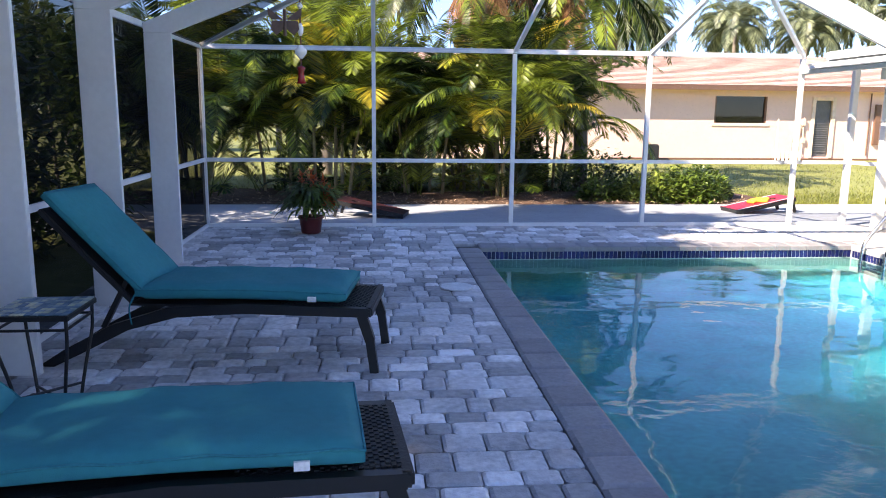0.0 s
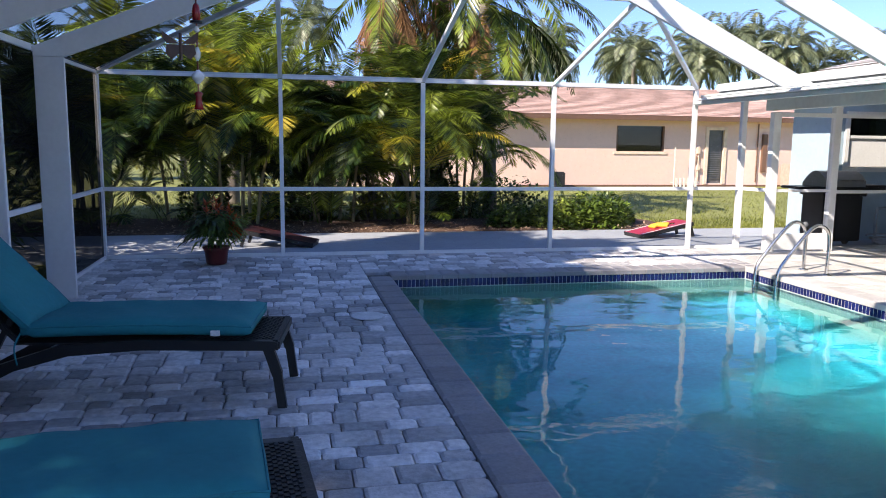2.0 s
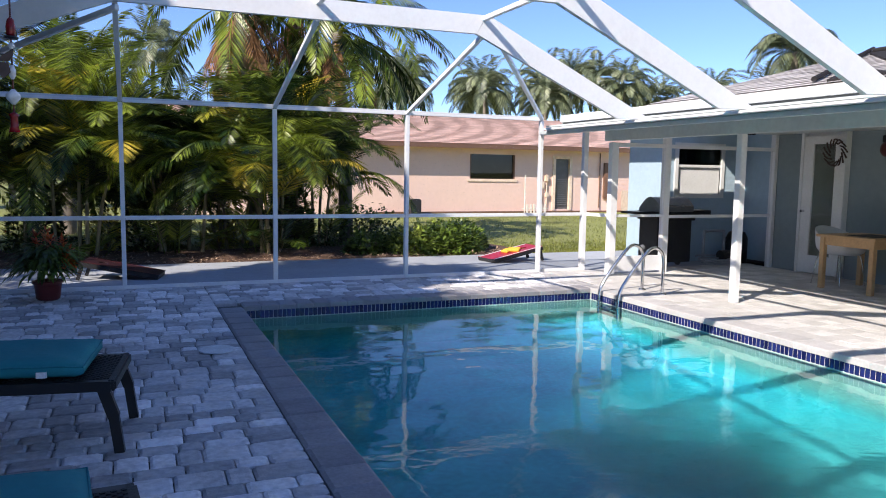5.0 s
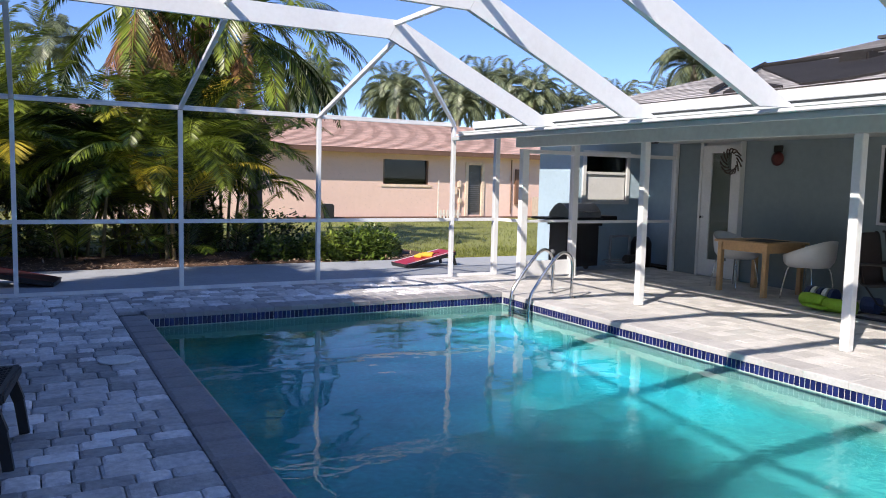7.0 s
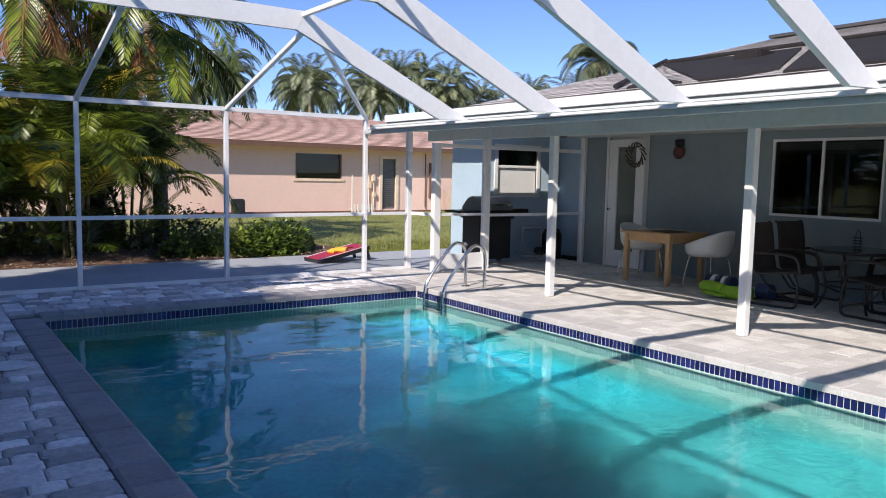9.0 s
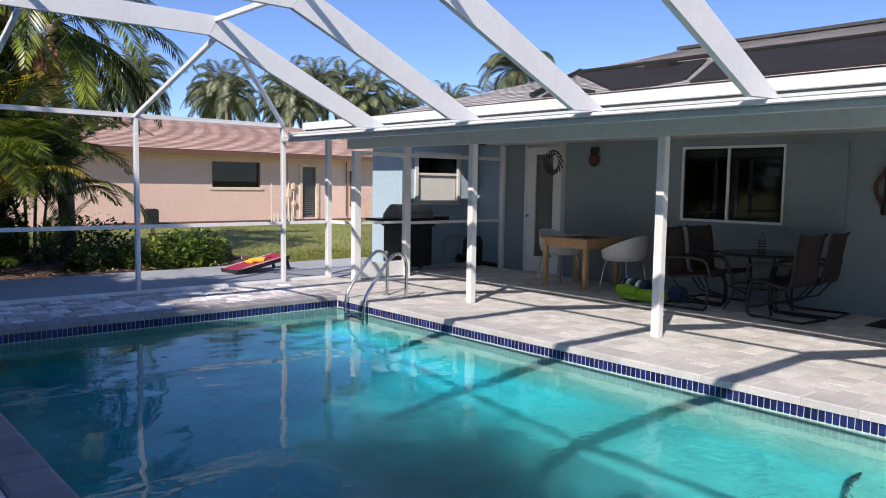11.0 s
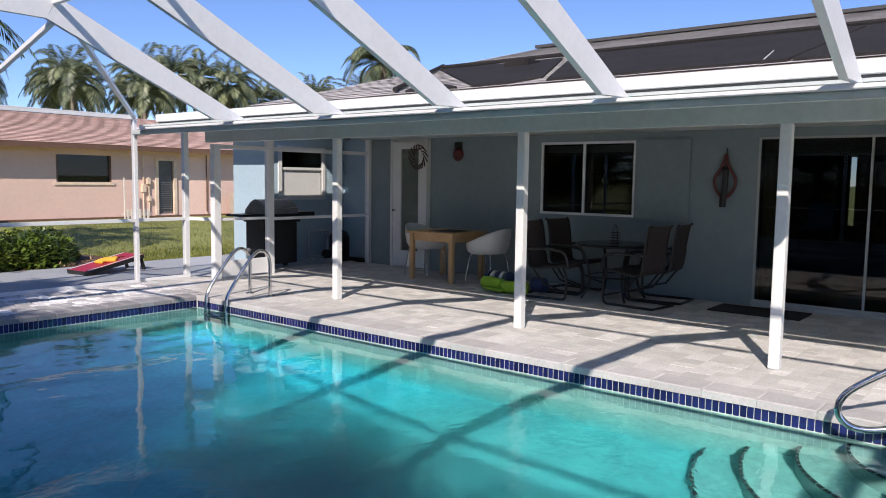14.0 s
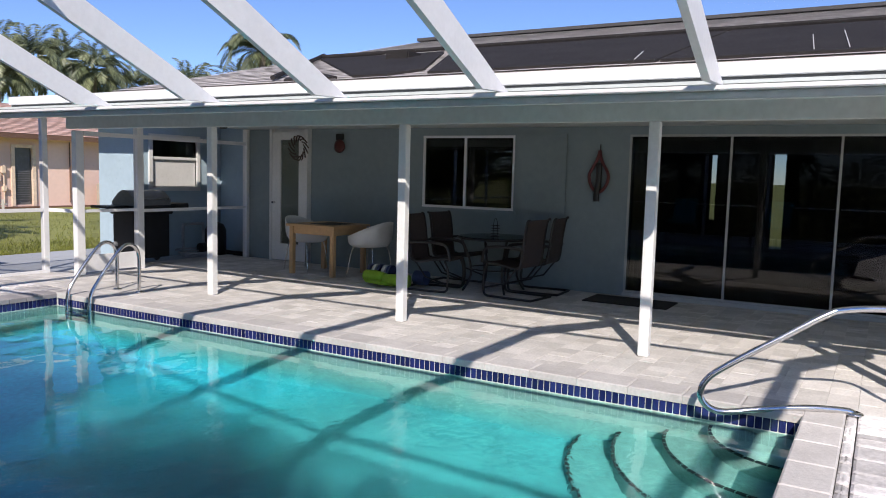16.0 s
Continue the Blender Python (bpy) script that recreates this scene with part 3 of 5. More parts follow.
Y3 = WING_Y
for a in ((12.55, 1.13, 13.68, 1.20), (12.55, 2.06, 13.68, 2.12)):
    part("window_frame", box(a[0], Y3 - 0.03, a[1], a[2], Y3 + 0.06, a[3], 0.005), WHITE_WOOD, w3)
for x in (12.55, 13.60):
    part("window_frame", box(x, Y3 - 0.028, 1.201, x + 0.08, Y3 + 0.06, 2.059, 0.005), WHITE_WOOD, w3)
part("sash_bar", box(12.631, Y3 - 0.01, 1.68, 13.599, Y3 + 0.05, 1.73, 0.004), WHITE_WOOD, w3)
part("pane", box(12.63, Y3 + 0.02, 1.73, 13.60, Y3 + 0.026, 2.06), PANE, w3)
part("blind", box(12.635, Y3 + 0.02, 1.205, 13.595, Y3 + 0.04, 1.678), WHITE_WOOD, w3)
part("blind", box(13.05, Y3 + 0.03, 1.735, 13.59, Y3 + 0.045, 2.0), mat("green_blind", (0.25, 0.30, 0.16), 0.8), w3)
# dark sheet put behind the pane as the room's shade
part("room_shade_sheet", box(12.56, 9.3, 0.0, 14.3, 9.35, 2.34), DARK, w3)

# ---- solar mats and ridge on the roof ----
def on_roof(x, y, lift=0.03):
    return (x, y, 2.43 + 0.25 * (x - 9.75) + lift)


solar = thing("solar_mats", "black rubber solar heating mats on the shingle roof", "solar heater")
def roof_mat(*xy):
    bm = bmesh.new()
    up = [bm.verts.new(on_roof(x, y, 0.035)) for x, y in xy]
    dn = [bm.verts.new(on_roof(x, y, 0.004)) for x, y in xy]
    bm.faces.new(up)
    for i in range(len(xy)):
        j = (i + 1) % len(xy)
        bm.faces.new((up[i], dn[i], dn[j], up[j]))
    part("mat", bm, SOLAR, solar)


roof_mat((12.7, 5.1), (12.45, 2.85), (10.2, 1.75), (9.85, 1.95), (9.85, 2.35))
roof_mat((12.0, 2.5), (12.75, 2.55), (12.75, -0.6), (9.85, -0.6), (9.85, 1.5))
roof_mat((12.75, -0.64), (12.75, -6), (9.85, -6), (9.85, -0.64))
roof_mat((10.9, 3.85), (9.85, 2.55), (9.85, 3.25))
for a, b in (((9.9, 3.45), (13.2, 5.45)), ((12.82, 5.15), (12.82, -6))):
    part("pipe", tube([on_roof(*a, 0.05), on_roof(*b, 0.05)], 0.028, 8), SOLAR, solar)
LINE = mat("silver_tape", (0.7, 0.7, 0.68), 0.5)
for y0, x0, x1 in ((-0.42, 9.9, 10.6), (-1.72, 9.95, 11.3), (-1.95, 9.95, 11.6)):
    part("strap", bar(on_roof(x0, y0, 0.04), on_roof(x1, y0 + 0.13, 0.04), 0.006, 0.006), LINE, solar)
tagged(part("roof_vent", box(11.75, 2.95, 2.90, 12.1, 3.3, 3.06, 0.02), SOLAR), "dark metal vent on the shingle roof", "vent")
part("ridge_cap", bar((RIDGE_X, -20, RIDGE_Z + 0.02), (RIDGE_X, 5.4, RIDGE_Z + 0.02), 0.3, 0.05), mat("dark_ridge_cap", (0.06, 0.06, 0.06), 0.8), house)
bm = bmesh.new()
rows = 34
for i in range(rows):
    x0 = 9.76 + i * (RIDGE_X - 9.78) / rows
    x1 = x0 + (RIDGE_X - 9.78) / rows + 0.02
    y, k = -12.0, 0
    ye = 5.92 - 0.49 * (x0 - 9.75) / 6.2
    y -= random.random() * 0.3
    while y < ye:
        y2 = min(y + random.uniform(0.22, 0.4), ye)
        h = 0.004 + random.random() * 0.004
        a, b, c, d = on_roof(x0, y, h + 0.008), on_roof(x0, y2 - 0.006, h + 0.008), on_roof(x1, y2 - 0.006, h), on_roof(x1, y, h)
        quad(a, b, c, d, bm=bm)
        y = y2
sh = part("shingles", bm, SHINGLE, house)
sh["kind"] = "stuff"

# ---- neighbouring house: details ----
NBW = mat("neighbour_white_trim", (0.75, 0.70, 0.62), 0.6)
SILL = mat("neighbour_sill", (0.78, 0.62, 0.48), 0.8)
part("fascia", box(4, NY - 0.64, 2.44, 31, NY - 0.605, 2.61), BROWN, nb)
part("soffit", box(4, NY - 0.6, 2.5, 31, NY - 0.002, 2.52), PEACH, nb)
nw = part("window", box(15.9, NY + 0.1, 1.27, 17.9, NY + 0.12, 2.24), PANE, nb)
part("frame", box(15.8, NY - 0.04, 1.16, 18.0, NY - 0.002, 1.265, 0.01), SILL, nw)
for x in (15.9, 17.84):
    part("frame", box(x, NY + 0.02, 1.271, x + 0.06, NY + 0.09, 2.239), BROWN, nw)
# dark sheet in place of the dim rooms behind this wall
part("room_shade_sheet", box(14, NY + 1.0, 0, 22, NY + 1.05, 2.5), DARK, nb)
nd = part("door", box(19.78, NY + 0.08, 0.05, 20.42, NY + 0.12, 2.12), mat("grey_louvre_door", (0.13, 0.13, 0.13), 0.5), nb, "grey louvred door")
for k in range(13):
    part("slat", bar((19.83, NY + 0.05, 0.25 + k * 0.085), (20.37, NY + 0.05, 0.25 + k * 0.085), 0.05, 0.02), mat("louvre_slat", (0.22, 0.22, 0.22), 0.5) if k == 0 else bpy.data.materials["louvre_slat"], nd)
for x in (19.63, 20.42):
    part("door_frame", box(x, NY - 0.05, 0, x + 0.14, NY + 0.06, 2.24, 0.01), SILL, nb)
part("door_frame", box(19.771, NY - 0.05, 2.121, 20.419, NY + 0.06, 2.24, 0.01), SILL, nb)
for x, z, w, h in ((19.05, 0.9, 0.16, 0.3), (19.25, 1.2, 0.14, 0.25), (19.3, 0.55, 0.12, 0.2), (22.1, 0.5, 0.2, 1.5)):
    part("meter_box", box(x, NY - 0.12, z, x + w, NY - 0.002, z + h, 0.01), SILL if x < 22 else BROWN, nb)
for x, z0, z1 in ((19.12, 0.1, 2.3), (19.35, 0.1, 1.5), (21.9, 0.1, 2.4)):
    part("conduit", tube([(x, NY - 0.05, z0), (x, NY - 0.05, z1)], 0.025, 8), SILL if x < 21 else BROWN, nb)
part("base_band", box(12, NY - 0.25, -0.08, 30, NY - 0.003, -0.01), BROWN, nb)
ac = tagged(part("air_conditioner", box(22.9, 24.0, -0.06, 23.8, 24.8, 0.85, 0.03), mat("beige_metal", (0.42, 0.36, 0.30), 0.5)), "beige outdoor air conditioner unit beside the bungalow", "air conditioner")
bm = box(18.1, NY - 0.5, -0.07, 18.14, NY - 0.46, 1.45)
rack = tagged(part("garden_rake", bm, NBW), "white pole with a low picket rack on the lawn", "rack")
for k in range(6):
    part("picket", box(18.2 + k * 0.16, NY - 0.5, -0.07, 18.28 + k * 0.16, NY - 0.47, 0.28), NBW, rack)
part("picket_rail", box(18.0, NY - 0.466, 0.08, 19.2, NY - 0.44, 0.13), NBW, rack)
tagged(part("waste_bin", box(13.2, NY - 0.8, -0.07, 13.6, NY - 0.4, 0.5, 0.04), mat("black_plastic", (0.02, 0.02, 0.022), 0.5)), "black plastic bin beside the bungalow wall", "bin")
bm = bmesh.new()
for i in range(26):
    y0 = NY - 0.6 + i * 5.6 / 26
    z0, z1 = 2.6 + 1.45 * i / 26, 2.6 + 1.45 * (i + 1) / 26
    x = 4 - random.random()
    while x < 31:
        x2 = min(x + random.uniform(0.35, 0.8), 31)
        quad((x, y0, z0 + 0.03), (x2 - 0.01, y0, z0 + 0.03), (x2 - 0.01, y0 + 5.6 / 26, z1 + 0.012), (x, y0 + 5.6 / 26, z1 + 0.012), bm=bm)
        x = x2
sh = part("shingles", bm, SHINGLE_P, nb)
sh["kind"] = "stuff"

# ---- pool: steps, ladder, handrail ----
BLACK_TILE = mat("black_step_tile", (0.02, 0.025, 0.03), 0.3)
for r, z in ((0.61, -0.24), (0.91, -0.51), (1.26, -0.76), (1.57, -1.0)):
    n = 20
    arc = [(PX1 - r * math.cos(a), PY0 + r * math.sin(a)) for a in [math.pi / 2 * k / n for k in range(n + 1)]]
    bm = bmesh.new()
    top = [bm.verts.new((x, y, z)) for x, y in arc]
    low = [bm.verts.new((x, y, -1.175)) for x, y in arc]
    c = bm.verts.new((PX1 - 0.001, PY0 + 0.001, z))
    for i in range(n):
        bm.faces.new((top[i], c, top[i + 1])), bm.faces.new((top[i], top[i + 1], low[i + 1], low[i]))
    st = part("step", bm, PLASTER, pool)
    bm = bmesh.new()
    m = int(r * 1.57 / 0.075)
    for k in range(m):
        a0, a1 = math.pi / 2 * (k + 0.06) / m, math.pi / 2 * (k + 0.94) / m
        for ro, ri in ((r + 0.004, r - 0.02),):
            pts = [(PX1 - q * math.cos(a), PY0 + q * math.sin(a), z + 0.004) for q, a in ((ri, a0), (ro, a0), (ro, a1), (ri, a1))]
            quad(*pts, bm=bm)
            quad(pts[1], (pts[1][0], pts[1][1], z - 0.022), (pts[2][0], pts[2][1], z - 0.022), pts[2], bm=bm)
    part("step_edge", bm, BLACK_TILE, st, "dark tile edging")

ladder = thing("pool_ladder", "polished steel pool ladder bolted to the deck", "ladder")
for y in (6.02, 5.60):
    part("rail", tube(bend([(9.88, y, 0.0), (9.88, y, 0.2), (9.88, y, 0.42), (9.85, y, 0.54), (9.76, y, 0.605), (9.65, y, 0.58), (9.5, y, 0.43), (9.33, y, 0.22), (9.235, y, 0.08), (9.205, y, -0.05), (9.2, y, -0.3), (9.2, y, -0.75)], 5), 0.022, 12), CHROME, ladder, smooth=True)
    part("flange", lathe([(0.055, 0.0), (0.055, 0.008), (0.026, 0.02)], 20, centre=(9.88, y, 0.004)), CHROME, ladder, smooth=True)
for z in (-0.30, -0.5, -0.7):
    part("tread", box(9.16, 5.6, z, 9.24, 6.02, z + 0.03, 0.006), CHROME, ladder)
part("end_cap", lathe([(0.012, -0.02), (0.035, 0.0), (0.035, 0.03), (0.012, 0.05)], 16, centre=(9.86, 6.02, 0.56)), mat("grey_rubber", (0.12, 0.13, 0.14), 0.6), ladder, smooth=True)

hand_rail = thing("hand_rail", "polished steel handrail over the pool steps", "handrail")
B, dv = Vector((9.52, -2.22, 0)), Vector((-0.37, 0.84, 0)).normalized()
part("rail", tube(bend([B + dv * (s * 1.03 + 0.06) + Vector((0, 0, z)) for s, z in ((0.0, 0.0), (0.05, 0.025), (0.3, 0.03), (0.6, 0.0), (0.82, -0.03), (0.93, 0.0), (0.985, 0.09), (0.94, 0.2), (0.8, 0.31), (0.5, 0.5), (0.22, 0.675), (0.1, 0.715), (-0.1, 0.73), (-0.28, 0.725), (-0.36, 0.68), (-0.385, 0.58), (-0.39, 0.3), (-0.39, 0.0))], 6), 0.023, 12), CHROME, hand_rail, smooth=True)
for s in (0.06, -0.342):
    part("flange", lathe([(0.06, 0.0), (0.06, 0.008), (0.027, 0.02)], 20, centre=B + dv * s + Vector((0, 0, 0.004))), CHROME, hand_rail, smooth=True)
tagged(part("skimmer_lid", lathe([(0.15, 0.0), (0.15, 0.008), (0.14, 0.012), (0.02, 0.012)], 32, centre=(4.2, 4.27, 0.006)), mat("white_plastic", (0.72, 0.74, 0.75), 0.5)), "round white plastic skimmer lid set in the pavers", "lid")

# ---- loungers ----
TEAL = mat("teal_canvas", (0.004, 0.225, 0.265), 0.85, scale=3, vary=0.12, bump=0.35, bscale=260)
TEAL_PIPE = mat("teal_piping", (0.005, 0.20, 0.24), 0.85)
WICKER = mat("black_wicker", (0.014, 0.013, 0.014), 0.5, scale=30, vary=0.4, bump=0.3)
BLACK_METAL = mat("black_powder_coat", (0.013, 0.013, 0.014), 0.38, scale=12, vary=0.2)
TAG = mat("white_tag", (0.8, 0.8, 0.8), 0.7)


def cushion(cx0, cx1, width, thick, place, ripple=0.006, seed=0):
    """A padded slab with soft rounded edges and faint wrinkles; place(s, y, z) sets it."""
    nx, ny = 26, 14
    rng = random.Random(seed)
    ph = [rng.uniform(0, 6) for _ in range(4)]
    verts, faces = [], []
    def edge(u):
        d = min(u, 1 - u)
        return 1 - max(0, 1 - d / 0.07) ** 2 * 0.62
    for side in (1, -1):
        for i in range(nx + 1):
            for j in range(ny + 1):
                u, v = i / nx, j / ny
                s = cx0 + (cx1 - cx0) * u
                y = (v - 0.5) * width
                e = min(edge(u), 1 - max(0, 1 - min(v, 1 - v) / 0.13) ** 2 * 0.62)
                w = ripple * (math.sin(u * 19 + v * 3 + ph[0]) * math.sin(v * 7 + ph[1]) + 0.6 * math.sin(u * 41 + v * 9 + ph[2]) * (1 - abs(v - 0.5)))
                verts.append(place(s, y, side * thick / 2 * e + (w if side > 0 else 0)))
    n = (nx + 1) * (ny + 1)
    for i in range(nx):
        for j in range(ny):
            a = i * (ny + 1) + j
            q = (a, a + ny + 1, a + ny + 2, a + 1)
            faces.append(q), faces.append(tuple(n + k for k in q[::-1]))
    rim = [j for j in range(ny + 1)] + [i * (ny + 1) + ny for i in range(1, nx + 1)] + [nx * (ny + 1) + j for j in range(ny - 1, -1, -1)] + [i * (ny + 1) for i in range(nx - 1, 0, -1)]
    for a, b in zip(rim, rim[1:] + rim[:1]):
        faces.append((a, b, n + b, n + a))
    return verts, faces, [verts[k] for k in rim]


def lounger(loc, turn, seed):
    """Foot end at the origin, head towards -x, width along y."""
    t = thing("sun_lounger", "black wicker sun lounger with a teal cushion and raised back", "sun lounger", "loungers by the pool")
    W = 0.64
    for s in (-1, 1):
        y = s * (W / 2 - 0.02)
        part("side_rail", slab_y([(0.0, 0.40), (-0.75, 0.415), (-1.2, 0.385), (-1.55, 0.27), (-1.85, 0.11), (-2.02, 0.0), (-1.92, 0.0), (-1.72, 0.10), (-1.45, 0.24), (-1.15, 0.325), (-0.75, 0.355), (0.0, 0.345)], y - 0.022, y + 0.022), BLACK_METAL, t)
        part("leg", bar((-0.045, y, 0.37), (0.01, y, 0.2), 0.042, 0.06, up=(1, 0, 0), bm=bar((0.008, y, 0.21), (0.035, y, 0.0), 0.042, 0.052, up=(1, 0, 0))), BLACK_METAL, t)
        part("back_strut", bar((-1.62, y * 0.9, 0.24), (-1.45, y * 0.9, 0.55), 0.03, 0.03), BLACK_METAL, t)
    bm = bmesh.new()
    for i in range(30):
        x = -0.012 - i * 0.018
        for j in range(30):
            y = -W / 2 + 0.05 + j * (W - 0.1) / 30
            up = 0.004 if (i + j) % 2 else 0.0
            box(x - 0.015, y, 0.398 + up, x, y + (W - 0.1) / 30 - 0.002, 0.405 + up, bm=bm)
    box(-1.45, -W / 2 + 0.03, 0.385, 0.0, W / 2 - 0.03, 0.396, bm=bm)
    part("woven_deck", bm, WICKER, t)
    part("end_rail", bar((-0.0, -W / 2, 0.375), (-0.0, W / 2, 0.375), 0.05, 0.06, bevel=0.01), WICKER, t)
    hx, hz, ca, sa = -1.42, 0.44, math.cos(radians(46)), math.sin(radians(46))
    part("backrest_frame", bar((hx, 0, hz - 0.03), (hx - 0.76 * ca, 0, hz - 0.03 + 0.76 * sa), W - 0.02, 0.035, bevel=0.008), WICKER, t)
    v, f, rim = cushion(-1.40, -0.135, W - 0.02, 0.105, lambda s, y, z: (s, y, 0.465 + z + 0.012 * math.sin(math.pi * min(1, max(0, (s + 1.4) / 1.26)))), 0.006, seed)
    c = mesh_part("mattress", v, f, TEAL, t, "teal canvas cushion", True)
    part("piping", tube(rim + rim[:1], 0.005, 6), TEAL_PIPE, c)
    v, f, rim = cushion(0.0, 0.79, W - 0.03, 0.085, lambda s, y, z: (hx + 0.03 - s * ca - z * -sa + 0.02, y, hz + 0.04 + s * sa + z * ca), 0.003, seed + 1)
    c = mesh_part("back_cushion", v, f, TEAL, t, "teal canvas back cushion", True)
    part("piping", tube(rim + rim[:1], 0.005, 6), TEAL_PIPE, c)
    part("tag", box(-0.36, -W / 2 - 0.003, 0.435, -0.31, -W / 2 + 0.012, 0.465), TAG, t, "small white label")
    part("tie", tube(bend([(-1.40, -W / 2 + 0.01, 0.46), (-1.43, -W / 2 - 0.01, 0.38), (-1.42, -W / 2 - 0.012, 0.28)], 4), 0.005, 6), TEAL_PIPE, t)
    t.matrix_basis = pose(*loc, 0, 0, turn)
    return t


lounger((3.47, 2.36, 0), -7, 3)
lounger((3.55, 0.27, 0), 5, 9)

# ---- mosaic side table ----
TX, TY = 1.83, 1.49
st = thing("side_table", "wrought iron side table with a blue mosaic top", "side table", at=(TX, TY, 0))
bm = box(-0.19, -0.19, 0.55, 0.19, 0.19, 0.578, 0.004)
top = part("tabletop", bm, BLACK_METAL, st)
MOSAIC = mat("blue_yellow_mosaic", (0.07, 0.26, 0.46), 0.3, scale=10, vary=0.5, spread=0.5, tint=(0.45, 0.42, 0.26))
proto = None
for i in range(11):
    for j in range(11):
        if proto is None:
            proto = part("mosaic_piece", box(-0.015, -0.015, 0, 0.015, 0.015, 0.005), MOSAIC, top)
            ob = proto
        else:
            ob = new("mosaic_piece", proto.data)
            ob.parent = top
        ob.location = (-0.1675 + 0.0335 * i, -0.1675 + 0.0335 * j, 0.5785)
for sx, sy in ((-1, -1), (1, -1), (-1, 1), (1, 1)):
    curl = [(0.13 + 0.05 * math.sin(a), 0.035 - 0.03 * math.cos(a)) for a in (0.0, 1.0, 2.0, 3.0, 4.0, 5.0)]
    line = [(0.17, 0.55), (0.165, 0.42), (0.135, 0.25), (0.112, 0.1), (0.105, 0.03)] + curl[:5]
    part("leg", tube(bend([(sx * u, sy * u, z) for u, z in line], 4), 0.009, 8), BLACK_METAL, st, smooth=True)
for sy in (1, -1):
    part("stretcher", tube([(-0.116, -0.116 * sy, 0.13 + 0.008 * sy), (0.116, 0.116 * sy, 0.13 + 0.008 * sy)], 0.007, 6), BLACK_METAL, st)
for x0, y0, x1, y1 in ((-0.165, -0.17, 0.165, -0.162), (-0.165, 0.162, 0.165, 0.17), (-0.17, -0.16, -0.162, 0.16), (0.162, -0.16, 0.17, 0.16)):
    part("apron", box(x0, y0, 0.495, x1, y1, 0.507), BLACK_METAL, st)

# ---- porch furniture ----
PINE = mat("pale_pine", (0.52, 0.33, 0.16), 0.5, scale=4, vary=0.2, bump=0.1)
WHITE_SHELL = mat("white_moulded_plastic", (0.66, 0.67, 0.66), 0.35, scale=3, vary=0.04)
SLING = mat("brown_sling_fabric", (0.05, 0.036, 0.033), 0.8, scale=20, vary=0.2, bump=0.3, bscale=300)

wt = thing("wooden_table", "square pale pine table with thick legs", "table")
part("tabletop", box(12.42, 4.60, 0.72, 13.32, 5.52, 0.755, 0.006), PINE, wt)
for x, y in ((12.46, 4.64), (13.21, 4.64), (12.46, 5.41), (13.21, 5.41)):
    part("leg", box(x, y, 0.0, x + 0.07, y + 0.07, 0.718, 0.005), PINE, wt)
for x0, y0, x1, y1 in ((12.531, 4.66, 13.209, 4.69), (12.531, 5.43, 13.209, 5.46), (12.48, 4.711, 12.51, 5.409), (13.22, 4.711, 13.25, 5.409)):
    part("apron", box(x0, y0, 0.61, x1, y1, 0.718), PINE, wt)
PLACEMAT = mat("dark_placemat", (0.05, 0.045, 0.04), 0.8)
tagged(part("placemat", box(12.6, 4.75, 0.757, 13.1, 5.2, 0.762), PLACEMAT), "dark woven placemat on the pine table", "placemat")


def tub_chair(x, y, turn):
    t = thing("tub_chair", "white moulded tub chair on thin chrome legs", "chair", "tub chairs at the pine table")
    n, m = 28, 9
    verts, faces = [], []
    for i in range(m + 1):
        v = i / m
        for k in range(n):
            a = 2 * math.pi * k / n
            back = 0.5 + 0.5 * math.cos(a)
            r = 0.08 + 0.2 * min(1, v * 1.7) + 0.035 * v
            h = 0.42 + max(0, v - 0.4) / 0.6 * (0.13 + 0.24 * back ** 1.3)
            verts.append((-math.cos(a) * r * 1.02, math.sin(a) * r, h + (0.03 * (1 - v) if v < 0.4 else 0)))
    for i in range(m):
        for k in range(n):
            faces.append((i * n + k, i * n + (k + 1) % n, (i + 1) * n + (k + 1) % n, (i + 1) * n + k))
    faces.append(tuple(range(n))[::-1])
    s = mesh_part("seat_shell", verts, faces, WHITE_SHELL, t, smooth=True)
    so = s.modifiers.new("thickness", 'SOLIDIFY')
    so.thickness = 0.012
    for sx in (-1, 1):
        for sy in (-1, 1):
            part("leg", tube(bend([(0.09 * sx, 0.11 * sy, 0.425), (0.17 * sx, 0.19 * sy, 0.41), (0.21 * sx, 0.225 * sy, 0.2), (0.235 * sx, 0.245 * sy, 0.0)], 4), 0.009, 8), CHROME, t, smooth=True)
    t.matrix_basis = pose(x, y, 0, 0, 0, turn) @ Matrix.Diagonal((1.02, 1.02, 1.06, 1))
    return t


tub_chair(13.0, 5.6, -90)
tub_chair(12.95, 4.33, 90)

gt = thing("glass_table", "dark metal patio table with a glass top", "table")
GX, GY = 12.95, 2.27
part("rim", lathe([(0.50, 0.70), (0.515, 0.71), (0.515, 0.72), (0.50, 0.726)], 40, centre=(GX, GY, 0)), BLACK_METAL, gt)
part("glass_top", lathe([(0.495, 0.7265), (0.50, 0.7275), (0.50, 0.7335), (0.495, 0.7345)], 40, centre=(GX, GY, 0)), PANE, gt)
for k in range(4):
    a = math.pi / 4 + k * math.pi / 2
    c, s = math.cos(a), math.sin(a)
    part("leg", tube(bend([(GX + 0.47 * c, GY + 0.47 * s, 0.70), (GX + 0.36 * c, GY + 0.36 * s, 0.45), (GX + 0.33 * c, GY + 0.33 * s, 0.2), (GX + 0.44 * c, GY + 0.44 * s, 0.0)], 4), 0.016, 8), BLACK_METAL, gt)
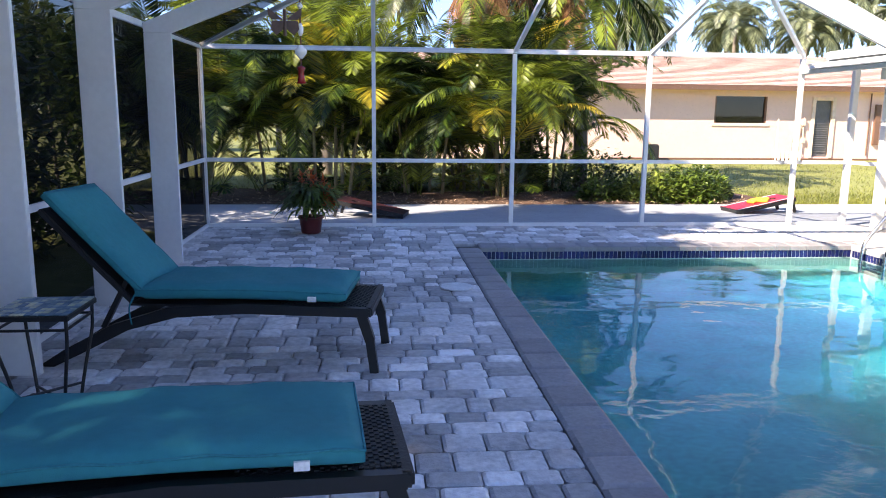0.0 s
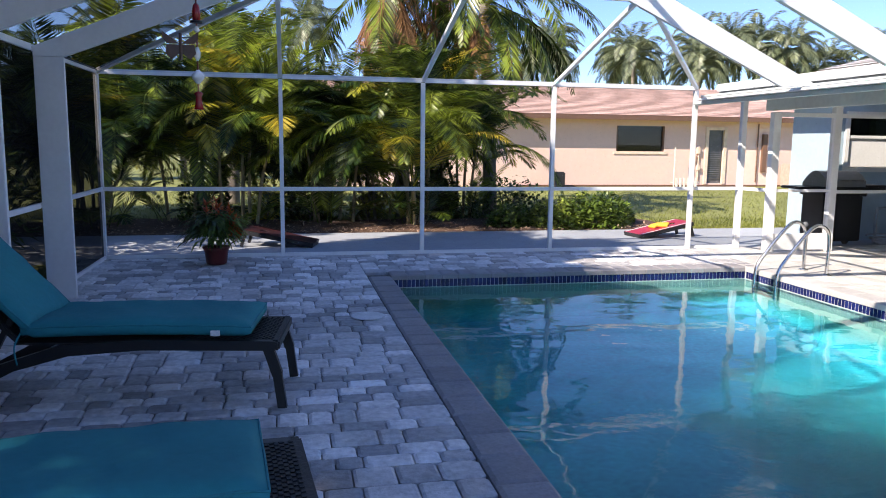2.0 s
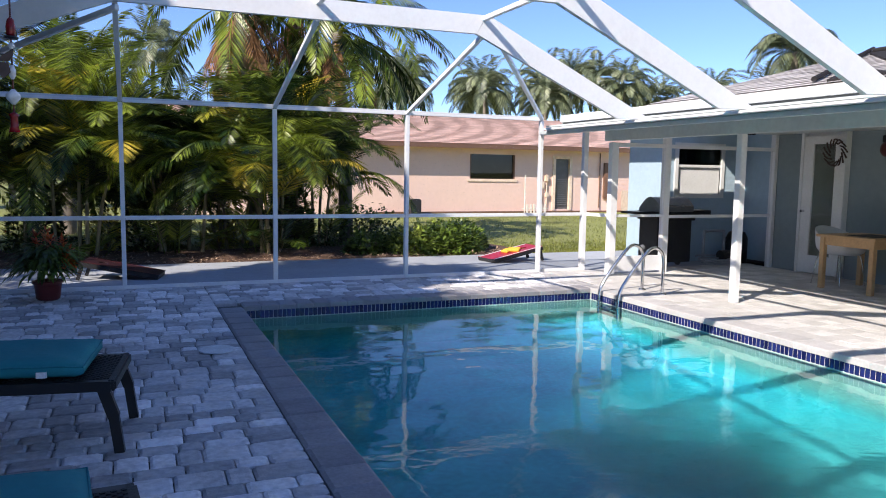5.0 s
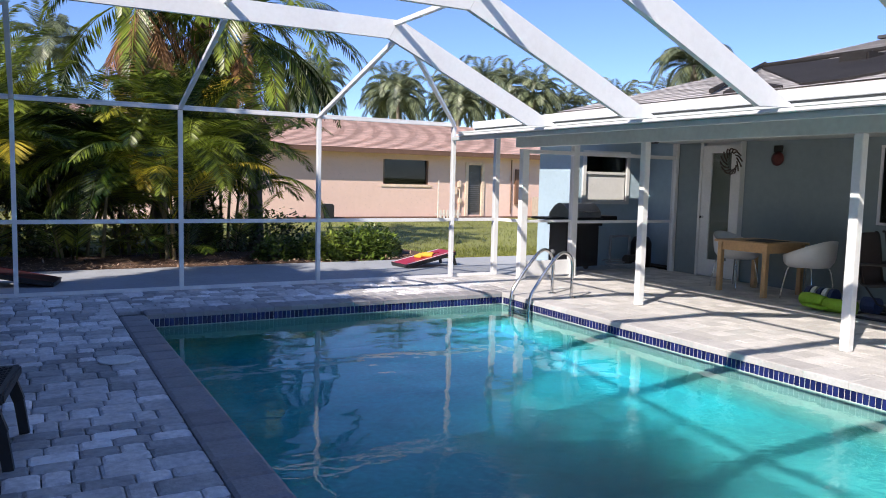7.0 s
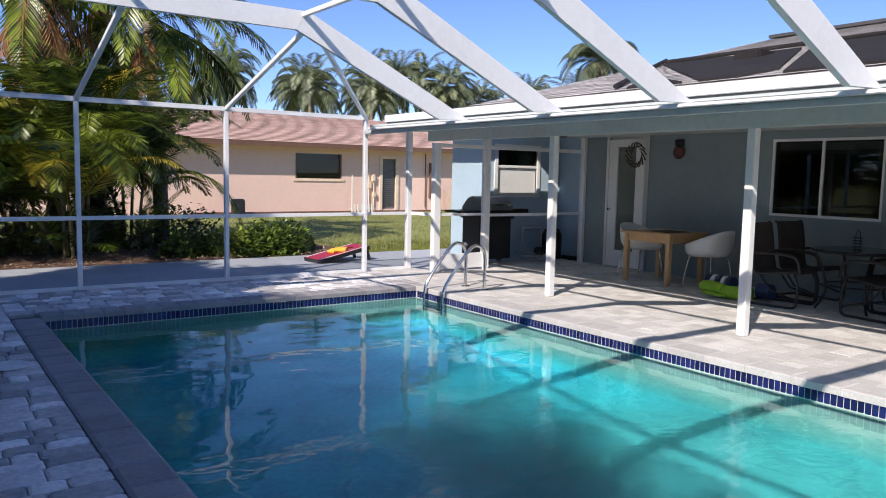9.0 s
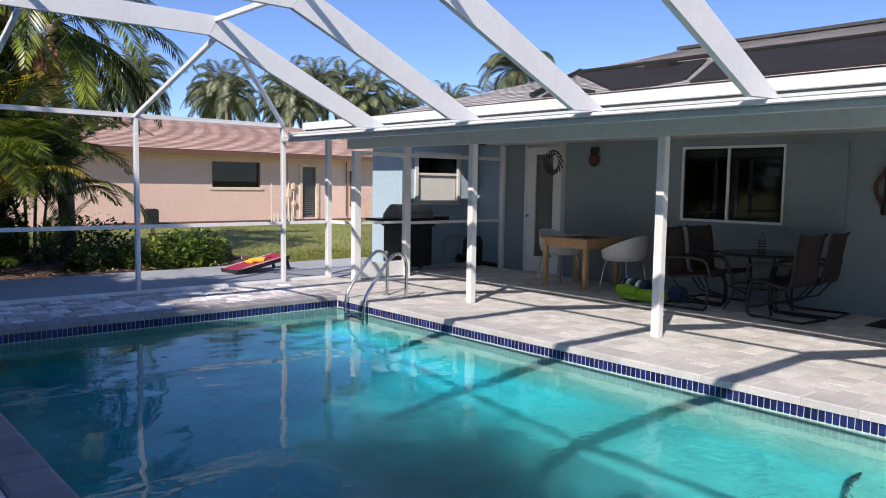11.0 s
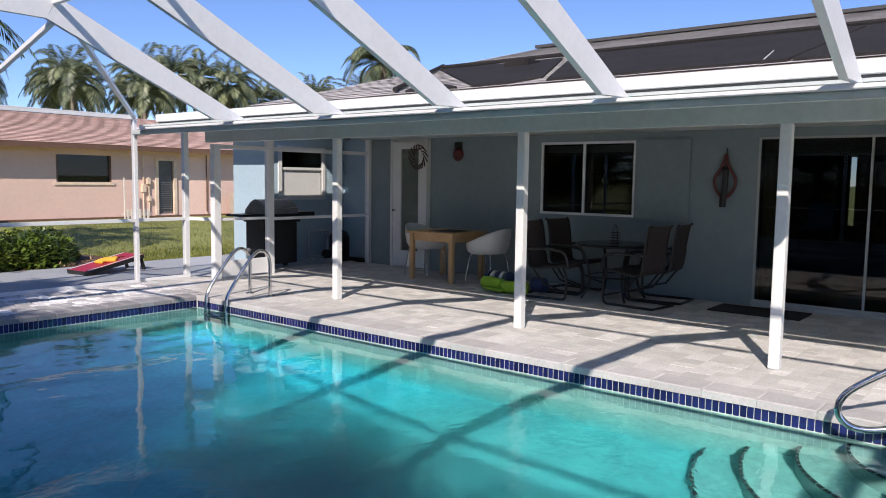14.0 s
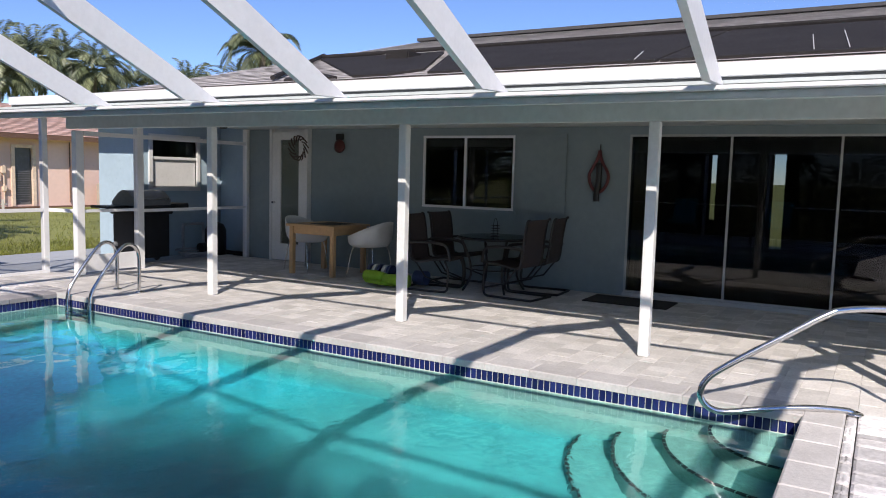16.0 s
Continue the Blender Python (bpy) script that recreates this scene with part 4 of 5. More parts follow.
part("ring", tube([(GX + 0.34 * math.cos(a), GY + 0.34 * math.sin(a), 0.3) for a in [2 * math.pi * k / 24 for k in range(25)]], 0.01, 6), BLACK_METAL, gt)
caddy = thing("caddy", "small wire caddy on the glass table", "caddy")
for k in range(5):
    z = 0.738 + k * 0.035
    part("wire", tube([(GX + 0.06 * math.cos(a), GY + 0.06 * math.sin(a), z) for a in [2 * math.pi * q / 12 for q in range(13)]], 0.004, 6), BLACK_METAL, caddy)
part("handle", tube(bend([(GX - 0.06, GY, 0.738), (GX - 0.06, GY, 0.9), (GX, GY, 0.98), (GX + 0.06, GY, 0.9), (GX + 0.06, GY, 0.738)], 4), 0.005, 6), BLACK_METAL, caddy)


def sling_chair(x, y, turn):
    """Facing +x: rocking patio chair on a sled base."""
    t = thing("patio_chair", "brown sling patio chair with a dark sled frame", "chair", "patio chairs round the glass table")
    prof = bend([(0.27, 0.43), (0.22, 0.45), (0.0, 0.42), (-0.2, 0.40), (-0.27, 0.47), (-0.30, 0.75), (-0.34, 0.98), (-0.38, 1.01)], 4)
    pr = [(p.x, p.y) for p in [Vector((a[0], a[1], 0)) for a in prof]]
    low = [(a[0] + 0.008, a[1] - 0.012) for a in pr]
    part("sling", slab_y(pr + low[::-1], -0.24, 0.24), SLING, t)
    for s in (-1, 1):
        yy = 0.26 * s
        part("side_frame", tube([(a[0], yy, a[1]) for a in pr], 0.016, 8), BLACK_METAL, t)
        part("arm", tube(bend([(-0.31, yy, 0.64), (-0.1, yy * 1.1, 0.66), (0.15, yy * 1.1, 0.65), (0.26, yy * 1.08, 0.6), (0.30, yy * 1.05, 0.44)], 4), 0.018, 8), BLACK_METAL, t)
        part("sled_leg", tube(bend([(0.22, yy, 0.43), (0.27, yy, 0.3), (0.27, yy, 0.1), (0.24, yy, 0.025), (0.1, yy, 0.016), (-0.3, yy, 0.016), (-0.42, yy, 0.016)], 4), 0.016, 8), BLACK_METAL, t)
        part("brace", tube([(-0.22, yy, 0.42), (-0.05, yy, 0.2), (0.25, yy, 0.12)], 0.012, 8), BLACK_METAL, t)
    part("crossbar", tube([(-0.42, -0.26, 0.016), (-0.42, 0.26, 0.016)], 0.016, 8), BLACK_METAL, t)
    t.matrix_basis = pose(x, y, 0, 0, 0, turn)


sling_chair(12.50, 2.90, -84)
sling_chair(13.20, 2.96, -94)
sling_chair(12.62, 1.84, 84)
sling_chair(13.22, 1.80, 94)

MAT_D = mat("dark_door_mat", (0.035, 0.03, 0.027), 0.95, scale=20, vary=0.5, bump=0.6)
tagged(part("door_mat", box(12.85, -0.08, 0.003, 13.45, 0.98, 0.018, 0.004), MAT_D), "dark patterned door mat before the sliding doors", "mat")
LIME = mat("lime_foam", (0.28, 0.50, 0.03), 0.7)
NAVY = mat("navy_white_stripe", (0.03, 0.05, 0.12), 0.7)
float_toy = thing("pool_float", "lime and navy striped pool floats lying on the porch", "pool float")
part("roll", tube(bend([(12.42, 4.0, 0.10), (12.38, 3.85, 0.11), (12.36, 3.66, 0.09)], 5), 0.085, 14), LIME, float_toy, smooth=True)
part("roll", tube(bend([(12.34, 3.62, 0.08), (12.32, 3.45, 0.09), (12.36, 3.25, 0.09)], 5), 0.085, 14), LIME, float_toy, smooth=True)
for k in range(5):
    y = 4.0 - k * 0.08
    part("stripe", tube([(12.52, y, 0.15), (12.52, y - 0.05, 0.15)], 0.115, 16), NAVY if k % 2 == 0 else WHITE_SHELL, float_toy, smooth=False)
part("flap", bar((12.30, 3.86, 0.06), (12.25, 3.55, 0.05), 0.22, 0.035, bevel=0.01), LIME, float_toy)
part("stripe", tube([(12.6, 3.3, 0.12), (12.6, 3.12, 0.12)], 0.1, 14), NAVY, float_toy)

# ---- wall ornaments ----
RED = mat("dark_red_enamel", (0.10, 0.02, 0.02), 0.4)
orn = thing("wall_ornament", "red and dark pear-shaped wire wall ornament", "wall ornament")
ring = bend([(13.63, 1.18, 1.92), (13.62, 1.145, 1.78), (13.62, 1.05, 1.6), (13.62, 1.08, 1.45), (13.62, 1.18, 1.36), (13.62, 1.28, 1.45), (13.62, 1.31, 1.6), (13.62, 1.215, 1.78), (13.63, 1.18, 1.92)], 5)
part("loop", tube(ring, 0.022, 8), RED, orn, smooth=True)
part("core", tube(bend([(13.62, 1.18, 1.75), (13.62, 1.18, 1.5), (13.62, 1.2, 1.34), (13.62, 1.2, 1.24)], 4), 0.042, 8), BLACK_METAL, orn, smooth=True)
part("hook", tube([(13.65, 1.18, 1.9), (13.65, 1.18, 2.0)], 0.008, 6), BLACK_METAL, orn)
orn.location = (0, -0.09, 0)
orn = thing("wall_ornament", "round dark red fish ornament on the house wall", "wall ornament")
part("disc", lathe([(0.03, 0.0), (0.10, 0.01), (0.11, 0.03), (0.06, 0.045)], 20), RED, orn, smooth=True)
part("fin", bar((0.1, 0.0, 0.02), (0.2, 0.0, 0.02), 0.16, 0.02, bevel=0.006), BLACK_METAL, orn)
orn.matrix_basis = pose(13.655, 5.46, 1.96, 0, -90, 0)
wr = thing("wreath", "twiggy brown wreath hung beside the white door", "wreath")
TWIG = mat("brown_twig", (0.075, 0.05, 0.04), 0.9)
for k in range(14):
    a = 2 * math.pi * k / 14
    part("twig", tube(bend([(13.52, 6.22 + 0.1 * math.cos(a), 1.92 + 0.13 * math.sin(a)), (13.50, 6.22 + 0.16 * math.cos(a + 0.5), 1.92 + 0.2 * math.sin(a + 0.5)), (13.5, 6.22 + 0.22 * math.cos(a + 0.8), 1.92 + 0.2 * math.sin(a + 0.9))], 3), 0.012, 5), TWIG, wr)
part("hook", bar((13.66, 6.22, 2.06), (13.5, 6.22, 2.06), 0.015, 0.015), BLACK_METAL, wr)
tagged(part("porch_lamp", lathe([(0.05, 0.0), (0.07, 0.03), (0.07, 0.06)], 16, centre=(12.5, 6.9, 2.178)), BLACK_METAL), "small dark lamp under the porch ceiling", "lamp")
tagged(part("ceiling_vent", box(11.2, -0.75, 2.215, 11.5, -0.45, 2.238, 0.005), WHITE), "white vent cover in the porch ceiling", "vent")

# ---- grill ----
grill = thing("grill", "black and steel gas grill with a domed lid", "grill")
GR = mat("grill_steel", (0.28, 0.29, 0.30), 0.35, 0.7, scale=8, vary=0.2)
GB = mat("grill_black", (0.018, 0.018, 0.02), 0.45)
part("cabinet", box(11.62, 7.95, 0.08, 12.32, 8.45, 0.78, 0.01), GB, grill)
part("firebox", box(11.58, 7.9, 0.782, 12.36, 8.48, 0.93, 0.015), GB, grill)
bm = bmesh.new()
prof = [(7.92 + 0.55 * k / 10, 0.932 + 0.24 * math.sin(math.pi * min(1, k / 10 * 0.82 + 0.12))) for k in range(11)]
a = [bm.verts.new((11.62, y, z)) for y, z in [(7.92, 0.932)] + prof + [(8.47, 0.932)]]
b = [bm.verts.new((12.32, y, z)) for y, z in [(7.92, 0.932)] + prof + [(8.47, 0.932)]]
bm.faces.new(a), bm.faces.new(b[::-1])
for i in range(len(a)):
    j = (i + 1) % len(a)
    bm.faces.new((a[j], a[i], b[i], b[j]))
lid = part("lid", bm, GR, grill, "grey steel lid")
part("handle", tube([(11.7, 7.87, 1.03), (12.24, 7.87, 1.03)], 0.015, 8), CHROME, lid)
part("side_shelf", box(11.2, 7.98, 0.89, 11.578, 8.42, 0.93, 0.008), GB, grill)
part("side_burner", box(12.364, 7.98, 0.86, 12.75, 8.42, 0.95, 0.008), GB, grill)
for k in range(4):
    part("knob", tube([(11.68 + k * 0.17, 7.899, 0.855), (11.68 + k * 0.17, 7.865, 0.855)], 0.028, 12), CHROME, grill)
for x in (11.66, 12.24):
    part("wheel", tube([(x, 8.2, 0.06), (x + 0.04, 8.2, 0.06)], 0.06, 14), GB, grill)
hose = thing("hose_reel", "coiled pale hose on the ground by the wing wall", "hose")
HOSE = mat("pale_hose", (0.35, 0.38, 0.42), 0.5)
part("coil", tube([(12.9 + (0.2 + 0.004 * k) * math.cos(k * 0.5), 7.95 + (0.16 + 0.004 * k) * math.sin(k * 0.5), 0.02 + 0.003 * k) for k in range(44)], 0.016, 6), HOSE, hose)
part("pipe", tube(bend([(12.9, 8.3, 0.0), (12.9, 8.3, 0.5), (12.95, 8.3, 0.56), (13.3, 8.3, 0.56), (13.35, 8.3, 0.5), (13.35, 8.3, 0.0)], 4), 0.025, 8), HOSE, hose)
pump = thing("pool_pump", "dark pool pump and filter tank behind the screen", "pool pump")
part("tank", lathe([(0.16, 0.0), (0.19, 0.05), (0.19, 0.5), (0.14, 0.6), (0.05, 0.64)], 20, centre=(13.6, 8.25, -0.06)), GB, pump, smooth=True)
part("motor", tube([(13.1, 8.1, 0.14), (13.4, 8.1, 0.14)], 0.1, 14), GB, pump)
part("foot", box(13.12, 8.02, -0.06, 13.38, 8.18, 0.06), GB, pump)

# ---- bean-bag boards ----
def cornhole(loc, turn, col, label, bag):
    """Low end at the origin, high end towards +x."""
    t = thing("bean_bag_board", label, "game board", "bean-bag boards on the walk")
    n = pose(0, 0, 0, 0, -12.5, 0)
    bm = bmesh.new()
    hx, hy, hr, N = 0.92, 0.0, 0.075, 20
    outer = []
    for k in range(N):
        a = 2 * math.pi * k / N
        c, s = math.cos(a), math.sin(a)
        q = min((1.2 - hx if c > 0 else hx) / max(abs(c), 1e-6), 0.3 / max(abs(s), 1e-6))
        outer.append((hx + q * c, q * s))
    corners = [(1.2, 0.3), (0, 0.3), (0, -0.3), (1.2, -0.3)]
    vo = [bm.verts.new((x, y, 0.09)) for x, y in outer]
    vi = [bm.verts.new((hx + hr * math.cos(2 * math.pi * k / N), hr * math.sin(2 * math.pi * k / N), 0.09)) for k in range(N)]
    vl = [bm.verts.new((v.co.x, v.co.y, 0.075)) for v in vi]
    for k in range(N):
        j = (k + 1) % N
        bm.faces.new((vi[k], vo[k], vo[j], vi[j])), bm.faces.new((vl[k], vi[k], vi[j], vl[j]))
        for cx, cy in corners:
            a, b = outer[k], outer[j]
            if (abs(a[0] - cx) < 1e-6 and abs(b[1] - cy) < 1e-6) or (abs(b[0] - cx) < 1e-6 and abs(a[1] - cy) < 1e-6):
                if not (abs(a[0] - b[0]) < 1e-6 or abs(a[1] - b[1]) < 1e-6):
                    bm.faces.new((vo[k], bm.verts.new((cx, cy, 0.09)), vo[j]))
    bm.transform(n)
    board = part("board", bm, col, t)
    for y0, y1 in ((-0.3, -0.28), (0.28, 0.3)):
        bm = box(0, y0, 0.0, 1.2, y1, 0.088)
        bm.transform(n)
        part("side", bm, GB, t)
    for x0, x1 in ((0, 0.02), (1.18, 1.2)):
        bm = box(x0, -0.279, 0.0, x1, 0.279, 0.088)
        bm.transform(n)
        part("end", bm, GB, t)
    for y in (-0.26, 0.26):
        bm = box(0.02, y - 0.02, 0.0915, 1.18, y + 0.02, 0.0935)
        bm.transform(n)
        part("stripe", bm, WHITE_SHELL if bag else RED, board, "pale painted stripe" if bag else "red painted stripe")
    for y in (-0.25, 0.25):
        part("leg", bar((1.12, y, 0.28), (1.2, y, 0.0), 0.04, 0.05), GB, t)
    t.matrix_basis = pose(*loc, 0, 0, turn) @ Matrix.Diagonal((0.88, 0.88, 0.75, 1))
    return t


cornhole((3.93, 9.15, -0.022), 168, mat("maroon_board", (0.03, 0.008, 0.012), 0.5, scale=3), "dark maroon bean-bag board tilted on the concrete walk", False)
cornhole((9.30, 9.62, -0.022), 8, mat("crimson_board", (0.38, 0.02, 0.04), 0.45, scale=3), "crimson bean-bag board with yellow bags in the sun", True)
BAG = mat("yellow_cotton", (0.75, 0.42, 0.05), 0.9, scale=12, vary=0.2, bump=0.3)
for x, y, z, r in ((9.73, 9.70, 0.155, 20), (9.86, 9.63, 0.178, 50), (9.80, 9.77, 0.165, -15)):
    v, f, rim = cushion(-0.08, 0.08, 0.16, 0.05, lambda s, q, zz: (s, q, zz), 0.005, int(r) + 40)
    b = mesh_part("bean_bag", v, f, BAG, smooth=True)
    b.matrix_basis = pose(x, y, z, 0, -12.5, r)
    tagged(b, "yellow cotton bean bag lying on the crimson board", "bean bag", "bean bags")

# ---- hanging chime ----
chime = thing("wind_chime", "red and pearl glass wind chime with a butterfly", "wind chime")
CX, CY = 3.215, 0.51
PEARL = mat("pearl_glass", (0.75, 0.76, 0.75), 0.15)
REDG = mat("red_glass", (0.24, 0.008, 0.012), 0.2)
part("string", tube([(CX, CY, 3.05), (CX, CY, 1.66)], 0.003, 6), RED, chime)
for prof, m_, z in ((((0.008, 0.0), (0.016, 0.006), (0.017, 0.03), (0.012, 0.052), (0.004, 0.06)), REDG, 1.945), (((0.005, 0.0), (0.013, 0.01), (0.005, 0.022)), PEARL, 1.905), (((0.005, 0.0), (0.012, 0.012), (0.013, 0.028), (0.005, 0.045)), PEARL, 1.812), (((0.006, 0.0), (0.024, 0.018), (0.026, 0.03), (0.006, 0.048)), PEARL, 1.733), (((0.02, 0.0), (0.014, 0.02), (0.012, 0.045), (0.019, 0.055), (0.006, 0.062)), REDG, 1.646)):
    part("bead", lathe([(q[0] * 0.85, q[1]) for q in prof], 16, centre=(CX, CY, z)), m_, chime, smooth=True)
part("disc", lathe([(0.02, 0), (0.022, 0.004), (0.02, 0.008)], 16, centre=(CX, CY, 1.938)), BLACK_METAL, chime)
WING = mat("bronze_wing", (0.07, 0.035, 0.025), 0.5, 0.0)
for s in (-1, 1):
    bx = CX - 0.052
    for q in (((0.004, 0.003), (0.06, 0.045), (0.058, 0.02), (0.045, 0.003)), ((0.004, 0.0), (0.045, 0.0), (0.05, -0.03), (0.03, -0.05), (0.006, -0.03))):
        part("butterfly_wing", slab_y([(bx + s * u, 1.862 + w) for u, w in q], CY - 0.022, CY - 0.018), WING, chime)
part("butterfly_body", tube([(CX - 0.052, CY - 0.02, 1.81), (CX - 0.052, CY - 0.02, 1.90)], 0.006, 8), WING, chime)
part("butterfly_pin", bar((CX - 0.052, CY - 0.02, 1.885), (CX, CY, 1.89), 0.004, 0.004), BLACK_METAL, chime)


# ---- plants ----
# near-black to bright patches put shaded and sunlit fronds into the colour
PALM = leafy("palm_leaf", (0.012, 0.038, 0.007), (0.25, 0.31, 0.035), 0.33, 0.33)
PALM_Y = leafy("yellowing_palm_leaf", (0.25, 0.26, 0.02), (0.45, 0.34, 0.03))
# haze is mixed into this leaf colour: paler and greyer
PALM_F = leafy("hazed_palm_leaf", (0.11, 0.14, 0.08), (0.28, 0.31, 0.17))
PALM_D = leafy("dry_palm_leaf", (0.24, 0.11, 0.05), (0.34, 0.19, 0.09), 0.8, 0.2)
LEAF = leafy("broad_leaf", (0.035, 0.075, 0.014), (0.10, 0.15, 0.025))
HEDGE = leafy("hedge_leaf", (0.12, 0.19, 0.03), (0.30, 0.36, 0.07))
STEM = mat("ringed_palm_stem", (0.26, 0.21, 0.11), 0.7, scale=9, vary=0.35, bump=0.4)
TRUNK = mat("grey_palm_trunk", (0.20, 0.17, 0.14), 0.9, scale=6, vary=0.35, bump=0.8, bscale=30)


class Leaves:
    """Collects blades for one leafy mesh."""
    def __init__(self, seed):
        self.v, self.f, self.r = [], [], random.Random(seed)

    def blade(self, p, d, up, length, width):
        d, n = d.normalized(), None
        s = d.cross(up)
        s = s.normalized() if s.length > 1e-5 else Vector((1, 0, 0))
        n = s.cross(d)
        i = len(self.v)
        m = p + d * length * 0.45 - n * length * 0.03
        self.v += [p, m + s * width / 2, p + d * length - n * length * 0.12, m - s * width / 2]
        self.f += [(i, i + 1, i + 2, i + 3)]

    def frond(self, p, az, elev, length, arch, leaflet, count=22, width=0.04, droop=0.25):
        """A feather leaf: a midrib that arches over, with leaflets on both sides."""
        r = self.r
        d = Vector((math.cos(az) * math.cos(elev), math.sin(az) * math.cos(elev), math.sin(elev)))
        pts, q, step = [Vector(p)], Vector(p), length / 10
        for k in range(10):
            q = q + d * step
            pts.append(q.copy())
            d = (d + Vector((0, 0, -1)) * arch * (0.06 + 0.02 * k)).normalized()
        rr = 0.008 + length * 0.003
        fw, fu = r.uniform(0.7, 1.15), r.uniform(0.05, 0.45)
        i0 = len(self.v)
        for k, c in enumerate(pts):
            t = rr * (1 - 0.8 * k / 10)
            dd = (pts[min(k + 1, 10)] - pts[max(k - 1, 0)]).normalized()
            s = dd.cross(Vector((0, 0, 1)))
            s = s.normalized() if s.length > 1e-5 else Vector((1, 0, 0))
            u = s.cross(dd)
            self.v += [c - s * t, c + s * t, c - u * t]
        for k in range(10):
            a = i0 + 3 * k
            self.f += [(a, a + 1, a + 4, a + 3), (a + 1, a + 2, a + 5, a + 4), (a + 2, a, a + 3, a + 5)]
        for k in range(count):
            w = 0.16 + 0.84 * (k + r.random() * 0.5) / count
            j = min(int(w * 10), 9)
            c = pts[j].lerp(pts[j + 1], w * 10 - j)
            dd = (pts[j + 1] - pts[j]).normalized()
            s = dd.cross(Vector((0, 0, 1)))
            s = s.normalized() if s.length > 1e-5 else Vector((1, 0, 0))
            u = s.cross(dd)
            ll = leaflet * math.sin(math.pi * (0.18 + 0.75 * w)) * r.uniform(0.85, 1.1)
            for side in (-1, 1):
                way = dd * (fw + r.uniform(-0.07, 0.07)) + s * side + u * (fu + r.uniform(-0.07, 0.07)) - Vector((0, 0, droop))
                self.blade(c, way, u, ll, width)

    def done(self, name, material, parent, label=""):
        return mesh_part(name, self.v, self.f, material, parent, label)


def areca(x, y, height, stems, fronds, seed, spread=0.55, lean=0.5):
    r = random.Random(seed)
    t = thing("areca_palm", "clumping areca palm with arching green fronds", "palm", "palms along the bed")
    green, yellow = Leaves(seed), Leaves(seed + 50)
    tops = []
    for k in range(stems):
        a, d = r.uniform(0, 6.28), r.uniform(0.05, spread)
        bx, by = d * math.cos(a), d * math.sin(a)
        h = height * r.uniform(0.24, 0.54)
        ln = r.uniform(0.05, lean)
        top = Vector((bx + ln * math.cos(a), by + ln * math.sin(a), h))
        pts = bend([(bx, by, -0.08), (bx + ln * 0.35 * math.cos(a), by + ln * 0.35 * math.sin(a), h * 0.55), top], 4)
        part("stem", tube(pts, 0.035, 7, taper=0.7), STEM, t, smooth=True)
        tops.append((Vector((bx, by, 0.1)), top, a))
    for k in range(fronds):
        foot, top, a = tops[k % len(tops)]
        top = foot.lerp(top, r.uniform(0.7, 1.0))
        g = yellow if r.random() < 0.09 else green
        az = a + r.uniform(-1.5, 1.5) if k % 3 else r.uniform(0, 6.28)
        g.frond(top, az, radians(r.uniform(30, 82)), height * r.uniform(0.45, 0.7), r.uniform(0.9, 2.1), 0.54, 54, 0.027, r.uniform(0.2, 0.7))
    for k in range(fronds // 13):
        a = r.uniform(0, 6.28)
        green.frond((0.4 * math.cos(a), 0.4 * math.sin(a), 0.0), a, radians(r.uniform(40, 75)), r.uniform(1.0, 1.7), 1.2, 0.38, 30, 0.028, 0.25)
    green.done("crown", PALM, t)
    yellow.done("yellow_fronds", PALM_Y, t, "yellowing fronds")
    t.location = (x, y, -0.05)
    return t


for k, (x, y, h, ns, nf) in enumerate(((-1.6, 11.6, 4.0, 9, 34), (0.2, 12.0, 4.0, 10, 46), (1.5, 13.1, 4.3, 10, 44), (2.7, 12.1, 3.9, 10, 50), (4.3, 12.5, 3.5, 12, 54), (5.4, 13.2, 3.3, 8, 36), (6.0, 12.2, 3.9, 14, 54), (7.1, 13.2, 4.1, 12, 46), (3.3, 14.6, 3.4, 8, 36), (-3.5, 12.5, 4.5, 9, 36), (-0.8, 14.5, 4.6, 8, 40))):
    areca(x, y, h, max(4, ns // 2), int(nf * 1.7), 100 + k)


def feather_palm(x, y, trunk_h, crown_r, fronds, seed, dead=0, lean=(0.3, 0.1), leaflet=0.6, width=0.05, count=34, arch=1.0, leaf=None, group="tall palms"):
    r = random.Random(seed)
    t = thing("palm_tree", "tall feather palm with drooping fronds" + (" and brown dead leaves" if dead else ""), "palm", group)
    top = Vector((lean[0], lean[1], trunk_h))
    part("trunk", tube(bend([(0, 0, -0.1), (lean[0] * 0.3, lean[1] * 0.3, trunk_h * 0.5), top], 8), 0.17, 12, taper=0.62), TRUNK, t, smooth=True)
    g = Leaves(seed)
    for k in range(fronds):
        el = radians(r.uniform(-15, 75))
        g.frond(top, 2.4 * k + r.uniform(-0.3, 0.3), el, crown_r * r.uniform(0.85, 1.1), r.uniform(0.9, 1.6) * arch, leaflet, count, width, 0.45 * arch)
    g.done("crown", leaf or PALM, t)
    if dead:
        g = Leaves(seed + 7)
        for k in range(dead):
            g.frond(top + Vector((0, 0, -0.15)), r.uniform(0, 6.28), radians(r.uniform(-65, -20)), crown_r * r.uniform(0.5, 0.85), 0.9, leaflet * 0.9, 24, 0.03, 1.0)
        g.done("dead_fronds", PALM_D, t, "dry brown hanging fronds")
    t.location = (x, y, -0.05)
    return t


feather_palm(6.0, 13.9, 5.0, 3.0, 18, 11, dead=16, lean=(-0.3, 0.0), arch=1.3)
feather_palm(7.9, 13.8, 4.5, 3.2, 26, 12, dead=9, lean=(-0.2, 0.1), arch=1.5)
feather_palm(7.0, 15.6, 5.6, 2.7, 22, 13, dead=7, lean=(0.3, 0.2))
